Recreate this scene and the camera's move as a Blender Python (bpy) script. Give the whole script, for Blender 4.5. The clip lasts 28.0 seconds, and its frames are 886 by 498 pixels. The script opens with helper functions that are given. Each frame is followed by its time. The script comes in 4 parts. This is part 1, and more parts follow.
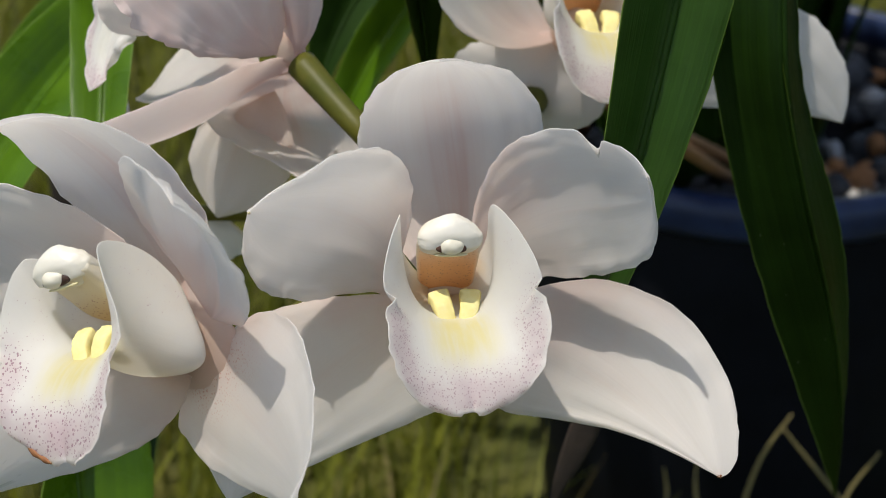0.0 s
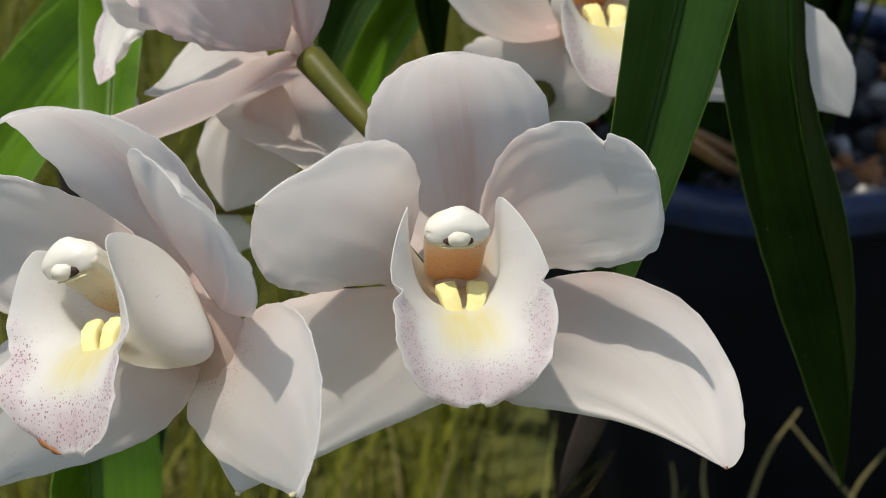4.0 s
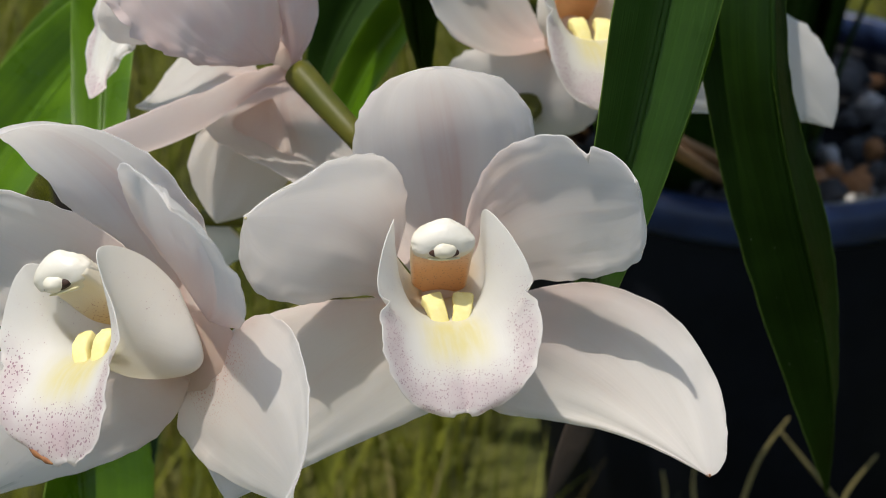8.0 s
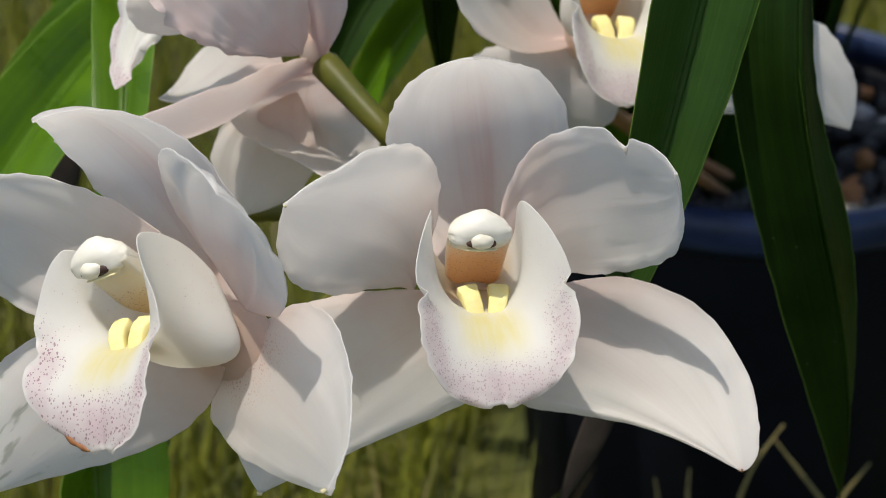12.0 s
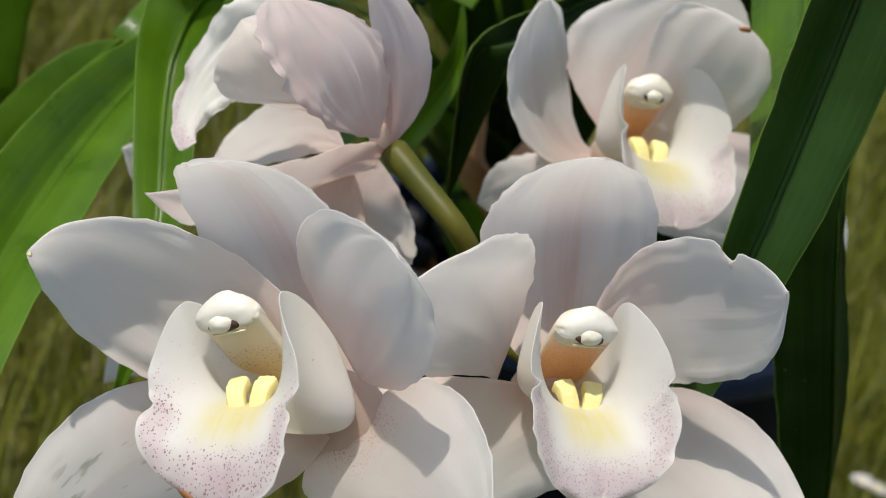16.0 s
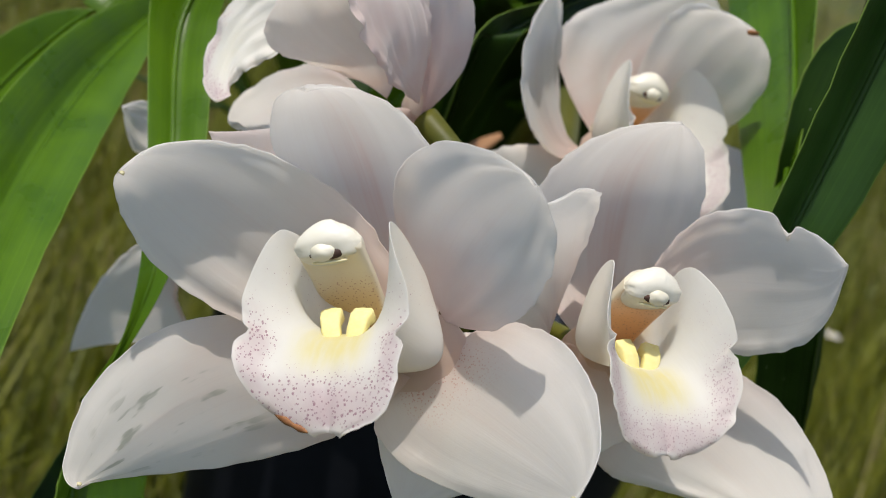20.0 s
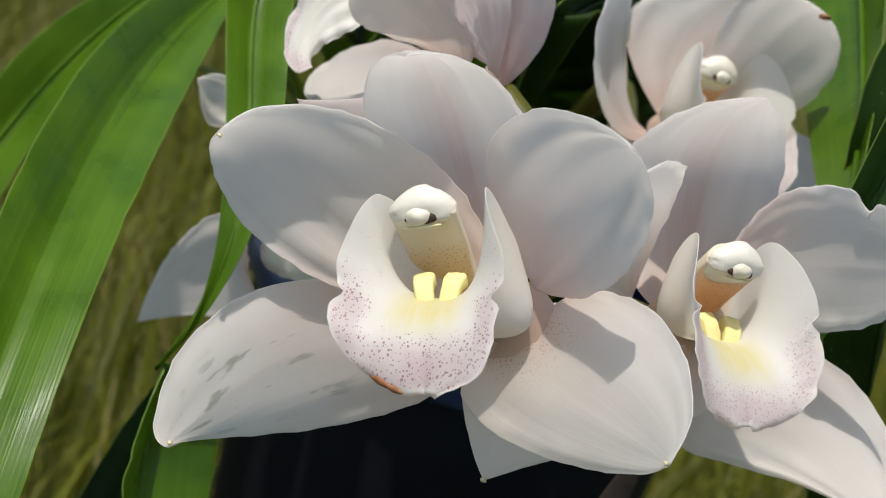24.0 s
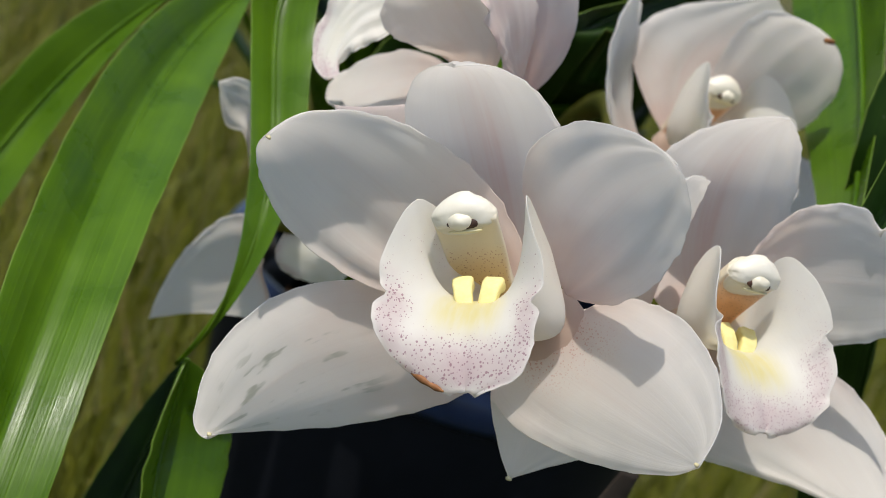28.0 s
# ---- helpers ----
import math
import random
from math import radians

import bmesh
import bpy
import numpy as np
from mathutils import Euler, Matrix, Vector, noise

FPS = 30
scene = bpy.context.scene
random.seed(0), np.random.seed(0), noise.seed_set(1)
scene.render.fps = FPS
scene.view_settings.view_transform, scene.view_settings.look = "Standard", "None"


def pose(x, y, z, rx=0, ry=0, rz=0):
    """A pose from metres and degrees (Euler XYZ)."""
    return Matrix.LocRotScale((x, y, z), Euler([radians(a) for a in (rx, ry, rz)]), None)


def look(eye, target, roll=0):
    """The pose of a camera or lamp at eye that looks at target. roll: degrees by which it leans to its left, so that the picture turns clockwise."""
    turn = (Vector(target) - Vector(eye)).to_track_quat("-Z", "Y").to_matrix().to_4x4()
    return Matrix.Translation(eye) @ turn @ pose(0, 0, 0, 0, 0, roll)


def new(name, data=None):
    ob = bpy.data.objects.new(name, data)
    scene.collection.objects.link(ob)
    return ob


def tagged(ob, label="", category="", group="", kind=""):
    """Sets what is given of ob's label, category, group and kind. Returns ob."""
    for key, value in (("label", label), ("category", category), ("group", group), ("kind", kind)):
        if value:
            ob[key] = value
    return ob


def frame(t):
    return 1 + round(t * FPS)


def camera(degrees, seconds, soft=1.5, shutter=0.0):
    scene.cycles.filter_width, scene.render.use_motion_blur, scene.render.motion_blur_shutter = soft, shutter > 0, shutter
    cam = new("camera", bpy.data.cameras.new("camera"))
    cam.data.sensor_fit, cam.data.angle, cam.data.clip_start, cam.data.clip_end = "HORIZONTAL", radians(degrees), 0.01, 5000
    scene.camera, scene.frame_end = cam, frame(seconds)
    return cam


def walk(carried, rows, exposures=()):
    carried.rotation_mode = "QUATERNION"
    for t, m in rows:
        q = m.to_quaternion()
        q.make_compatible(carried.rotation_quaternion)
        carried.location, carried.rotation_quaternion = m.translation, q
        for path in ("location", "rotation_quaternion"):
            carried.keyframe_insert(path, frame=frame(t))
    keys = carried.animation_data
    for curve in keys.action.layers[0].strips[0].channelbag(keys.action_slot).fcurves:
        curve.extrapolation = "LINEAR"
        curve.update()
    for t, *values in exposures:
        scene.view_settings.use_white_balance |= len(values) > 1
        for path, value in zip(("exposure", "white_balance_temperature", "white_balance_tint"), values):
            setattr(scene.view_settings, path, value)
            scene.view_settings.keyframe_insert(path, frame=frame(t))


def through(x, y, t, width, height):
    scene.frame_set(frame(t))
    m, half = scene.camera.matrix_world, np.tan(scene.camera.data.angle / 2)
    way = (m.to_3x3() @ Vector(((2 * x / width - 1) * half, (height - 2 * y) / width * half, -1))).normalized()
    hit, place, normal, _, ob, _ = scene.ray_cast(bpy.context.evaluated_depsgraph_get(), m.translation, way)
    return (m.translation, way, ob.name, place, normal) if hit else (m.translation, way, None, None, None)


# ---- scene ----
PATH = [
    (0, 0.00077, -0.33521, 0.81375, 60.000, 0.000, -0.000),
    (0.5, -0.00327, -0.33112, 0.81132, 59.916, -0.220, -0.334),
    (1, -0.00724, -0.33298, 0.81373, 59.677, -0.719, -0.492),
    (1.5, -0.00194, -0.33534, 0.81264, 59.866, -0.142, -0.026),
    (2, 0.00146, -0.33620, 0.81143, 60.027, 0.193, 0.262),
    (2.5, -0.00225, -0.33652, 0.81281, 59.883, -0.095, -0.041),
    (3, -0.00263, -0.33811, 0.81532, 59.774, -0.264, 0.054),
    (3.5, -0.00025, -0.33736, 0.81369, 59.932, 0.039, 0.123),
    (5.5, 0.00214, -0.33703, 0.81342, 59.742, 0.094, 0.521),
    (6, -0.00019, -0.33816, 0.81504, 59.584, 0.002, 0.179),
    (6.5, -0.00076, -0.34160, 0.81738, 59.596, -0.123, 0.369),
    (7, 0.00185, -0.34249, 0.81706, 59.908, -0.143, 0.320),
    (7.5, -0.00197, -0.34088, 0.81624, 60.054, -0.563, -0.518),
    (8, 0.00304, -0.34206, 0.81722, 60.183, 0.194, 0.021),
    (8.5, 0.00442, -0.34629, 0.81560, 60.908, 0.176, 0.091),
    (9, 0.00005, -0.34615, 0.81325, 61.358, -0.037, -0.456),
    (9.5, -0.00423, -0.34178, 0.81082, 61.412, -0.655, -0.769),
    (10, -0.00488, -0.34110, 0.81050, 61.359, -0.641, -0.604),
    (10.5, -0.00212, -0.34049, 0.81627, 60.500, -0.162, -0.214),
    (11, -0.00027, -0.34077, 0.82126, 59.840, -0.178, 0.169),
    (11.5, -0.00671, -0.34355, 0.81596, 60.642, -0.498, -0.425),
    (13.5, -0.02203, -0.34203, 0.80933, 60.115, -1.149, -0.678),
    (14, -0.03335, -0.34748, 0.81332, 59.476, -1.865, 0.067),
    (14.5, -0.04675, -0.34813, 0.81147, 59.228, -2.305, 1.368),
    (15, -0.06617, -0.34727, 0.80535, 61.468, -5.605, -0.784),
    (15.5, -0.07648, -0.34683, 0.80386, 62.951, -7.431, -2.230),
    (16, -0.09312, -0.34712, 0.79716, 65.251, -10.089, -5.330),
    (16.5, -0.10193, -0.34832, 0.78977, 66.387, -10.935, -4.914),
    (16.6, -0.10499, -0.34861, 0.78759, 66.467, -11.136, -4.770),
    (17, -0.11711, -0.35037, 0.77866, 66.505, -11.936, -4.007),
    (17.5, -0.12885, -0.35500, 0.76725, 65.524, -12.187, -2.419),
    (18, -0.13317, -0.35602, 0.76420, 65.757, -13.301, -3.887),
    (18.5, -0.14149, -0.34960, 0.75926, 65.824, -14.335, -5.529),
    (19, -0.14534, -0.35138, 0.76506, 66.247, -14.645, -6.455),
    (19.5, -0.15119, -0.35178, 0.76162, 68.107, -15.871, -10.354),
    (20, -0.15866, -0.35087, 0.75628, 69.175, -16.372, -11.534),
    (20.5, -0.16468, -0.35489, 0.75519, 69.270, -16.648, -11.420),
    (21, -0.17093, -0.35664, 0.75419, 70.290, -16.939, -11.476),
    (21.5, -0.17412, -0.35687, 0.74752, 70.441, -17.876, -11.133),
    (23.5, -0.17402, -0.35676, 0.74508, 68.607, -17.084, -10.434),
    (24, -0.17381, -0.35428, 0.74631, 69.037, -17.238, -10.803),
    (24.5, -0.17480, -0.35470, 0.74623, 69.716, -17.462, -11.350),
    (25, -0.17665, -0.35447, 0.74674, 69.983, -17.498, -11.666),
    (25.5, -0.17355, -0.35302, 0.74801, 70.100, -17.276, -11.592),
    (26, -0.18668, -0.35175, 0.75449, 69.671, -18.297, -13.023),
    (26.5, -0.17220, -0.35955, 0.74548, 71.334, -17.577, -11.778),
    (27, -0.16590, -0.35953, 0.74626, 71.059, -17.076, -10.565),
    (27.5, -0.18799, -0.35767, 0.74610, 70.544, -19.114, -12.124),
    (28, -0.19702, -0.36297, 0.74300, 69.785, -19.443, -12.104),
]
cam = camera(27.00, 28.0, soft=0.9)
cam.data.dof.use_dof, cam.data.dof.focus_distance, cam.data.dof.aperture_fstop = True, 0.385, 28.0
walk(cam, [(t, pose(*p)) for t, *p in PATH], [(0.0, -0.10), (11.5, -0.05), (17.0, -0.03), (28.0, -0.03)])

# ---- world and sun ----
SUN_TRAVEL = Vector((0.275, 0.125, -0.953)).normalized()
world = bpy.data.worlds.new("world")
scene.world = world
world.use_nodes = True
sky = world.node_tree.nodes.new("ShaderNodeTexSky")
sky.sky_type, sky.sun_disc = "NISHITA", False
sky.dust_density, sky.ozone_density = 1.8, 0.8
sky.sun_elevation = math.asin(-SUN_TRAVEL.z)
sky.sun_rotation = math.atan2(-SUN_TRAVEL.x, -SUN_TRAVEL.y)
backdrop = world.node_tree.nodes["Background"]
backdrop.inputs["Strength"].default_value = 0.15
world.node_tree.links.new(sky.outputs[0], backdrop.inputs[0])
lamp = bpy.data.lights.new("sun", "SUN")
lamp.energy, lamp.angle, lamp.color = 4.0, radians(0.5), (1.0, 0.945, 0.86)
sun = new("sun", lamp)
sun.matrix_world = look((0, 0, 6), Vector((0, 0, 6)) + SUN_TRAVEL)


# ---- materials ----
class Mat:
    """A small builder for node materials."""

    def __init__(self, name):
        self.m = bpy.data.materials.new(name)
        self.m.use_nodes = True
        self.t = self.m.node_tree
        self.b = self.t.nodes["Principled BSDF"]
        self.out = self.t.nodes["Material Output"]

    def node(self, kind, **props):
        n = self.t.nodes.new(kind)
        for k, v in props.items():
            setattr(n, k, v)
        return n

    def put(self, target, value):
        if isinstance(value, bpy.types.NodeSocket):
            self.t.links.new(value, target)
        elif value is not None:
            target.default_value = value if not isinstance(value, tuple) or len(value) != 3 or target.type != "RGBA" else (*value, 1)

    def math(self, op, a, b=None, c=None, clamp=False):
        n = self.node("ShaderNodeMath", operation=op, use_clamp=clamp)
        for i, x in enumerate((a, b, c)):
            self.put(n.inputs[i], x)
        return n.outputs[0]

    def mix(self, f, a, b, blend="MIX"):
        n = self.node("ShaderNodeMix", data_type="RGBA", blend_type=blend)
        self.put(n.inputs["Factor"], f)
        self.put(n.inputs["A"], a)
        self.put(n.inputs["B"], b)
        return n.outputs["Result"]

    def ramp(self, f, lo, hi, a=0.0, b=1.0):
        n = self.node("ShaderNodeMapRange", interpolation_type="SMOOTHSTEP")
        for k, v in (("Value", f), ("From Min", lo), ("From Max", hi), ("To Min", a), ("To Max", b)):
            self.put(n.inputs[k], v)
        return n.outputs["Result"]

    def coords(self, which="Object", scale=(1, 1, 1)):
        c = self.node("ShaderNodeTexCoord")
        m = self.node("ShaderNodeMapping")
        self.put(m.inputs["Vector"], c.outputs[which])
        m.inputs["Scale"].default_value = scale
        return m.outputs[0]

    def noise(self, vector, scale, detail=4.0, rough=0.55):
        n = self.node("ShaderNodeTexNoise")
        self.put(n.inputs["Vector"], vector)
        n.inputs["Scale"].default_value, n.inputs["Detail"].default_value, n.inputs["Roughness"].default_value = scale, detail, rough
        return n.outputs["Fac"]

    def uv(self):
        c = self.node("ShaderNodeTexCoord")
        s = self.node("ShaderNodeSeparateXYZ")
        self.put(s.inputs[0], c.outputs["UV"])
        across = self.math("ABSOLUTE", self.math("MULTIPLY_ADD", s.outputs[0], 2.0, -1.0))
        return s.outputs[0], s.outputs[1], across

    def bump(self, height, strength, distance):
        n = self.node("ShaderNodeBump")
        self.put(n.inputs["Height"], height)
        n.inputs["Strength"].default_value, n.inputs["Distance"].default_value = strength, distance
        self.put(self.b.inputs["Normal"], n.outputs[0])
        return n.outputs[0]

    def done(self, colour, rough=0.5, through=0.0, through_tint=None, specular=0.5):
        self.put(self.b.inputs["Base Color"], colour)
        self.put(self.b.inputs["Roughness"], rough)
        self.b.inputs["Specular IOR Level"].default_value = specular
        if through:
            tr = self.node("ShaderNodeBsdfTranslucent")
            self.put(tr.inputs[0], through_tint if through_tint is not None else colour)
            mx = self.node("ShaderNodeMixShader")
            mx.inputs[0].default_value = through
            self.t.links.new(self.b.outputs[0], mx.inputs[1])
            self.t.links.new(tr.outputs[0], mx.inputs[2])
            self.t.links.new(mx.outputs[0], self.out.inputs[0])
        return self.m


def petal_material(name, white=(0.905, 0.872, 0.835), blush=(0.80, 0.49, 0.40), blush_reach=0.58, streak=0.22, freckles=0.0, bruises=0.0):
    m = Mat(name)
    x, y, across = m.uv()
    veins = m.noise(m.coords("UV", (22, 1.3, 1)), 1.0, 4.0, 0.55)
    cloud = m.noise(m.coords("Object"), 80.0, 3.0)
    base = m.ramp(m.math("MULTIPLY_ADD", cloud, 0.30, y), blush_reach + 0.15, 0.12)
    middle = m.math("MULTIPLY", m.ramp(across, 0.52, 0.0), m.ramp(y, 0.92, 0.35))
    lines = m.ramp(veins, 0.28, 0.72, 0.45, 1.0)
    mask = m.math("MAXIMUM", m.math("MULTIPLY", base, 0.72), m.math("MULTIPLY", m.math("MULTIPLY", middle, lines), streak))
    colour = m.mix(m.math("MULTIPLY", mask, 0.72, clamp=True), white, blush)
    colour = m.mix(m.ramp(cloud, 0.35, 0.75, 0.0, 0.30), colour, (0.90, 0.875, 0.84))
    colour = m.mix(m.ramp(veins, 0.5, 0.8, 0.0, 0.08), colour, blush)
    threads = m.noise(m.coords("UV", (60, 1.6, 1)), 1.0, 3.0, 0.6)
    colour = m.mix(m.ramp(threads, 0.50, 0.72, 0.0, 0.16), colour, (0.74, 0.68, 0.65))
    if freckles:
        v = m.node("ShaderNodeTexVoronoi")
        m.put(v.inputs["Vector"], m.coords("Object"))
        v.inputs["Scale"].default_value = 1500.0
        dots = m.math("MULTIPLY", m.ramp(v.outputs["Distance"], 0.34, 0.22), m.math("MULTIPLY", m.ramp(y, 0.50, 0.25), m.ramp(across, 0.7, 0.3)))
        colour = m.mix(m.math("MULTIPLY", dots, freckles), colour, (0.62, 0.25, 0.17))
    if bruises:
        spot = m.noise(m.coords("UV", (8.0, 4.2, 1.0)), 1.0, 3.0, 0.6)
        band = m.math("MULTIPLY", m.ramp(across, 0.85, 0.4), m.math("MULTIPLY", m.ramp(y, 0.30, 0.42), m.ramp(y, 0.97, 0.85)))
        colour = m.mix(m.math("MULTIPLY", m.math("MULTIPLY", m.ramp(spot, 0.57, 0.64), band), bruises), colour, (0.42, 0.43, 0.36))
    grain = m.noise(m.coords("Object"), 2600.0, 2.0)
    m.b.inputs["Sheen Weight"].default_value, m.b.inputs["Sheen Roughness"].default_value = 0.45, 0.5
    m.bump(m.math("ADD", m.math("MULTIPLY", veins, 0.8), m.math("MULTIPLY", grain, 0.14)), 0.27, 0.0007)
    return m.done(colour, m.ramp(grain, 0.3, 0.7, 0.38, 0.55), 0.67, m.mix(0.5, colour, (0.975, 0.95, 0.91)), 0.45)


def lip_material(name, spots=1.0, yellow=1.0, fine_spots=1.0):
    m = Mat(name)
    x, y, across = m.uv()
    soft = m.noise(m.coords("Object"), 220.0, 4.0, 0.6)
    fine = m.noise(m.coords("UV", (30, 5, 1)), 1.0, 3.0, 0.6)
    front = m.ramp(y, 0.70, 0.90)
    sides = m.math("MULTIPLY", m.ramp(across, 0.42, 0.80), m.ramp(y, 0.52, 0.72, 0.22, 1.0))
    rim = m.math("MAXIMUM", front, sides)
    rim = m.math("MULTIPLY_ADD", m.math("SUBTRACT", soft, 0.5), 1.1, rim, clamp=True)
    hem = m.math("MULTIPLY", m.ramp(across, 1.0, 0.88), m.ramp(y, 1.0, 0.95))
    tint = m.math("MULTIPLY", m.math("MULTIPLY", rim, rim), m.ramp(hem, 0.0, 1.0, 0.35, 1.0))
    colour = m.mix(m.math("MULTIPLY", tint, 0.34), (0.95, 0.938, 0.895), (0.62, 0.40, 0.48))
    heart = m.math("MULTIPLY", m.ramp(across, 0.35, 0.0), m.math("MULTIPLY", m.ramp(y, 0.80, 0.90), m.ramp(y, 1.0, 0.95)))
    colour = m.mix(m.math("MULTIPLY", heart, 0.22 * spots), colour, (0.56, 0.30, 0.40))
    claw = m.ramp(m.math("MULTIPLY_ADD", soft, 0.08, y), 0.17, 0.06)
    colour = m.mix(m.math("MULTIPLY", claw, 0.6), colour, (0.82, 0.60, 0.26))
    if yellow:
        gold = m.math("MULTIPLY", m.ramp(across, 0.52, 0.08), m.math("MULTIPLY", m.ramp(y, 0.84, 0.68), m.ramp(y, 0.42, 0.56)))
        gold = m.math("MULTIPLY", gold, m.ramp(fine, 0.25, 0.65, 0.45, 1.0))
        colour = m.mix(m.math("MULTIPLY", gold, 0.85 * yellow), colour, (0.90, 0.82, 0.36))
    for size, cells in ((1.0, 1900.0), (0.9, 1150.0)):
        v = m.node("ShaderNodeTexVoronoi")
        m.put(v.inputs["Vector"], m.coords("Object", (1.0, 0.8, 0.8)))
        v.inputs["Scale"].default_value = cells * fine_spots
        room = m.math("MULTIPLY", m.ramp(rim, 0.12, 0.75, 0.10, 0.32), size)
        dots = m.math("LESS_THAN", m.math("MULTIPLY_ADD", soft, 0.12, v.outputs["Distance"]), m.math("ADD", room, 0.05))
        where = m.math("MULTIPLY", m.ramp(rim, 0.10, 0.35), m.math("MULTIPLY", m.ramp(v.outputs["Color"], 0.46, 0.54), m.ramp(hem, 0.15, 0.6)))
        colour = m.mix(m.math("MULTIPLY", m.math("MULTIPLY", dots, where), 0.85 * spots), colour, (0.33, 0.11, 0.19))
    m.bump(m.math("ADD", m.math("MULTIPLY", fine, 0.6), m.math("MULTIPLY", soft, 0.4)), 0.35, 0.0006)
    return m.done(colour, 0.48, 0.62, m.mix(0.45, colour, (0.93, 0.90, 0.84)), 0.45)


def column_material(name, pale, deep_colour, reach, dots_reach):
    m = Mat(name)
    x, y, across = m.uv()
    under = m.ramp(m.math("ABSOLUTE", m.math("SUBTRACT", x, 0.75)), 0.24, 0.16)
    deep = m.math("MULTIPLY", under, m.ramp(y, reach, 0.35))
    colour = m.mix(under, (0.88, 0.85, 0.74), pale)
    colour = m.mix(deep, colour, deep_colour)
    v = m.node("ShaderNodeTexVoronoi")
    m.put(v.inputs["Vector"], m.coords("Object"))
    v.inputs["Scale"].default_value = 1700.0
    dots = m.math("MULTIPLY", m.ramp(v.outputs["Distance"], 0.34, 0.24), m.math("MULTIPLY", m.math("MULTIPLY", under, m.ramp(y, dots_reach, dots_reach - 0.15)), m.ramp(v.outputs["Color"], 0.3, 0.5)))
    colour = m.mix(m.math("MULTIPLY", dots, 0.6), colour, (0.36, 0.09, 0.05))
    return m.done(colour, 0.45, 0.45, m.mix(0.5, colour, (0.93, 0.80, 0.58)), 0.4)


def plain_material(name, dark, light, scale=120.0, rough=0.5, through=0.0, bump=0.3, specular=0.5):
    m = Mat(name)
    n = m.noise(m.coords("Object"), scale, 6.0, 0.6)
    big = m.noise(m.coords("Object"), scale * 0.17, 3.0)
    f = m.math("MULTIPLY_ADD", big, 0.6, m.math("MULTIPLY", n, 0.5), clamp=True)
    m.bump(n, bump, 0.02 / scale * 4)
    return m.done(m.mix(m.ramp(f, 0.3, 0.8), dark, light), rough, through, None, specular)


def leaf_material(name, dark, light, gloss=0.32, through=0.28, specular=0.25):
    m = Mat(name)
    x, y, across = m.uv()
    ribs = m.noise(m.coords("UV", (46, 0.9, 1)), 1.0, 3.0, 0.6)
    blotch = m.noise(m.coords("Object"), 45.0, 4.0)
    f = m.math("MULTIPLY_ADD", blotch, 0.55, m.math("MULTIPLY", ribs, 0.45), clamp=True)
    colour = m.mix(m.ramp(f, 0.3, 0.7), dark, light)
    colour = m.mix(m.ramp(across, 0.05, 0.0, 0.0, 0.35), colour, light)
    colour = m.mix(m.ramp(across, 0.965, 1.0, 0.0, 0.6), colour, (0.20, 0.30, 0.05))
    v = m.node("ShaderNodeTexVoronoi")
    m.put(v.inputs["Vector"], m.coords("Object"))
    v.inputs["Scale"].default_value = 160.0
    colour = m.mix(m.math("MULTIPLY", m.ramp(v.outputs["Distance"], 0.05, 0.02), 0.3), colour, (0.45, 0.48, 0.36))
    m.bump(ribs, 0.22, 0.0012)
    return m.done(colour, m.ramp(blotch, 0.3, 0.7, gloss - 0.06, gloss + 0.10), through, (0.30, 0.44, 0.02), specular)


PETAL = petal_material("white_petal")
PETAL_STREAKED = petal_material("white_petal_with_pink_midrib", blush=(0.70, 0.40, 0.33), streak=1.0)
PETAL_BRUISED = petal_material("white_petal_bruised", bruises=0.9)
PETAL_FRECKLED = petal_material("white_petal_freckled", blush_reach=0.60, freckles=0.8)
PETAL_WARM = petal_material("warm_flushed_petal", white=(0.89, 0.83, 0.77), blush=(0.70, 0.38, 0.20), blush_reach=0.5, streak=0.2)
PETAL_WARM_STREAKED = petal_material("warm_petal_with_brown_midrib", white=(0.89, 0.82, 0.77), blush=(0.66, 0.36, 0.27), blush_reach=0.5, streak=1.0)
PETAL_PINK = petal_material("pink_flushed_petal", white=(0.90, 0.785, 0.76), blush=(0.76, 0.40, 0.31), blush_reach=0.75)
LIP = lip_material("spotted_lip")
LIP_FINE = lip_material("finely_spotted_lip", 0.62, 1.0, 1.4)
LIP_PINK = lip_material("pale_pink_lip", 0.7, 0.1, 1.3)
COLUMN = column_material("orange_throated_column", (0.86, 0.70, 0.58), (0.82, 0.36, 0.11), 0.95, 1.1)
COLUMN_PALE = column_material("ivory_column", (0.90, 0.83, 0.64), (0.86, 0.62, 0.26), 0.72, 0.72)
IVORY = plain_material("ivory_wax", (0.82, 0.78, 0.64), (0.88, 0.85, 0.76), 300.0, 0.38, 0.2, 0.1)
KNOB = plain_material("cream_knob", (0.84, 0.78, 0.60), (0.90, 0.86, 0.73), 350.0, 0.45, 0.2, 0.2)
YELLOW = plain_material("yellow_callus", (0.89, 0.77, 0.28), (0.94, 0.86, 0.44), 500.0, 0.72, 0.15, 0.8)
YELLOW_PALE = plain_material("pale_yellow_wax", (0.82, 0.74, 0.42), (0.88, 0.82, 0.58), 400.0, 0.45, 0.2, 0.2)
SLOT = plain_material("dark_slot_shade", (0.02, 0.009, 0.006), (0.09, 0.035, 0.015), 400.0, 0.7)
BROWN = plain_material("withered_brown", (0.16, 0.05, 0.015), (0.42, 0.20, 0.07), 500.0, 0.7, 0.0, 0.8)
PETAL_TIP = plain_material("petal_white", (0.84, 0.80, 0.77), (0.89, 0.86, 0.83), 300.0, 0.5, 0.5)
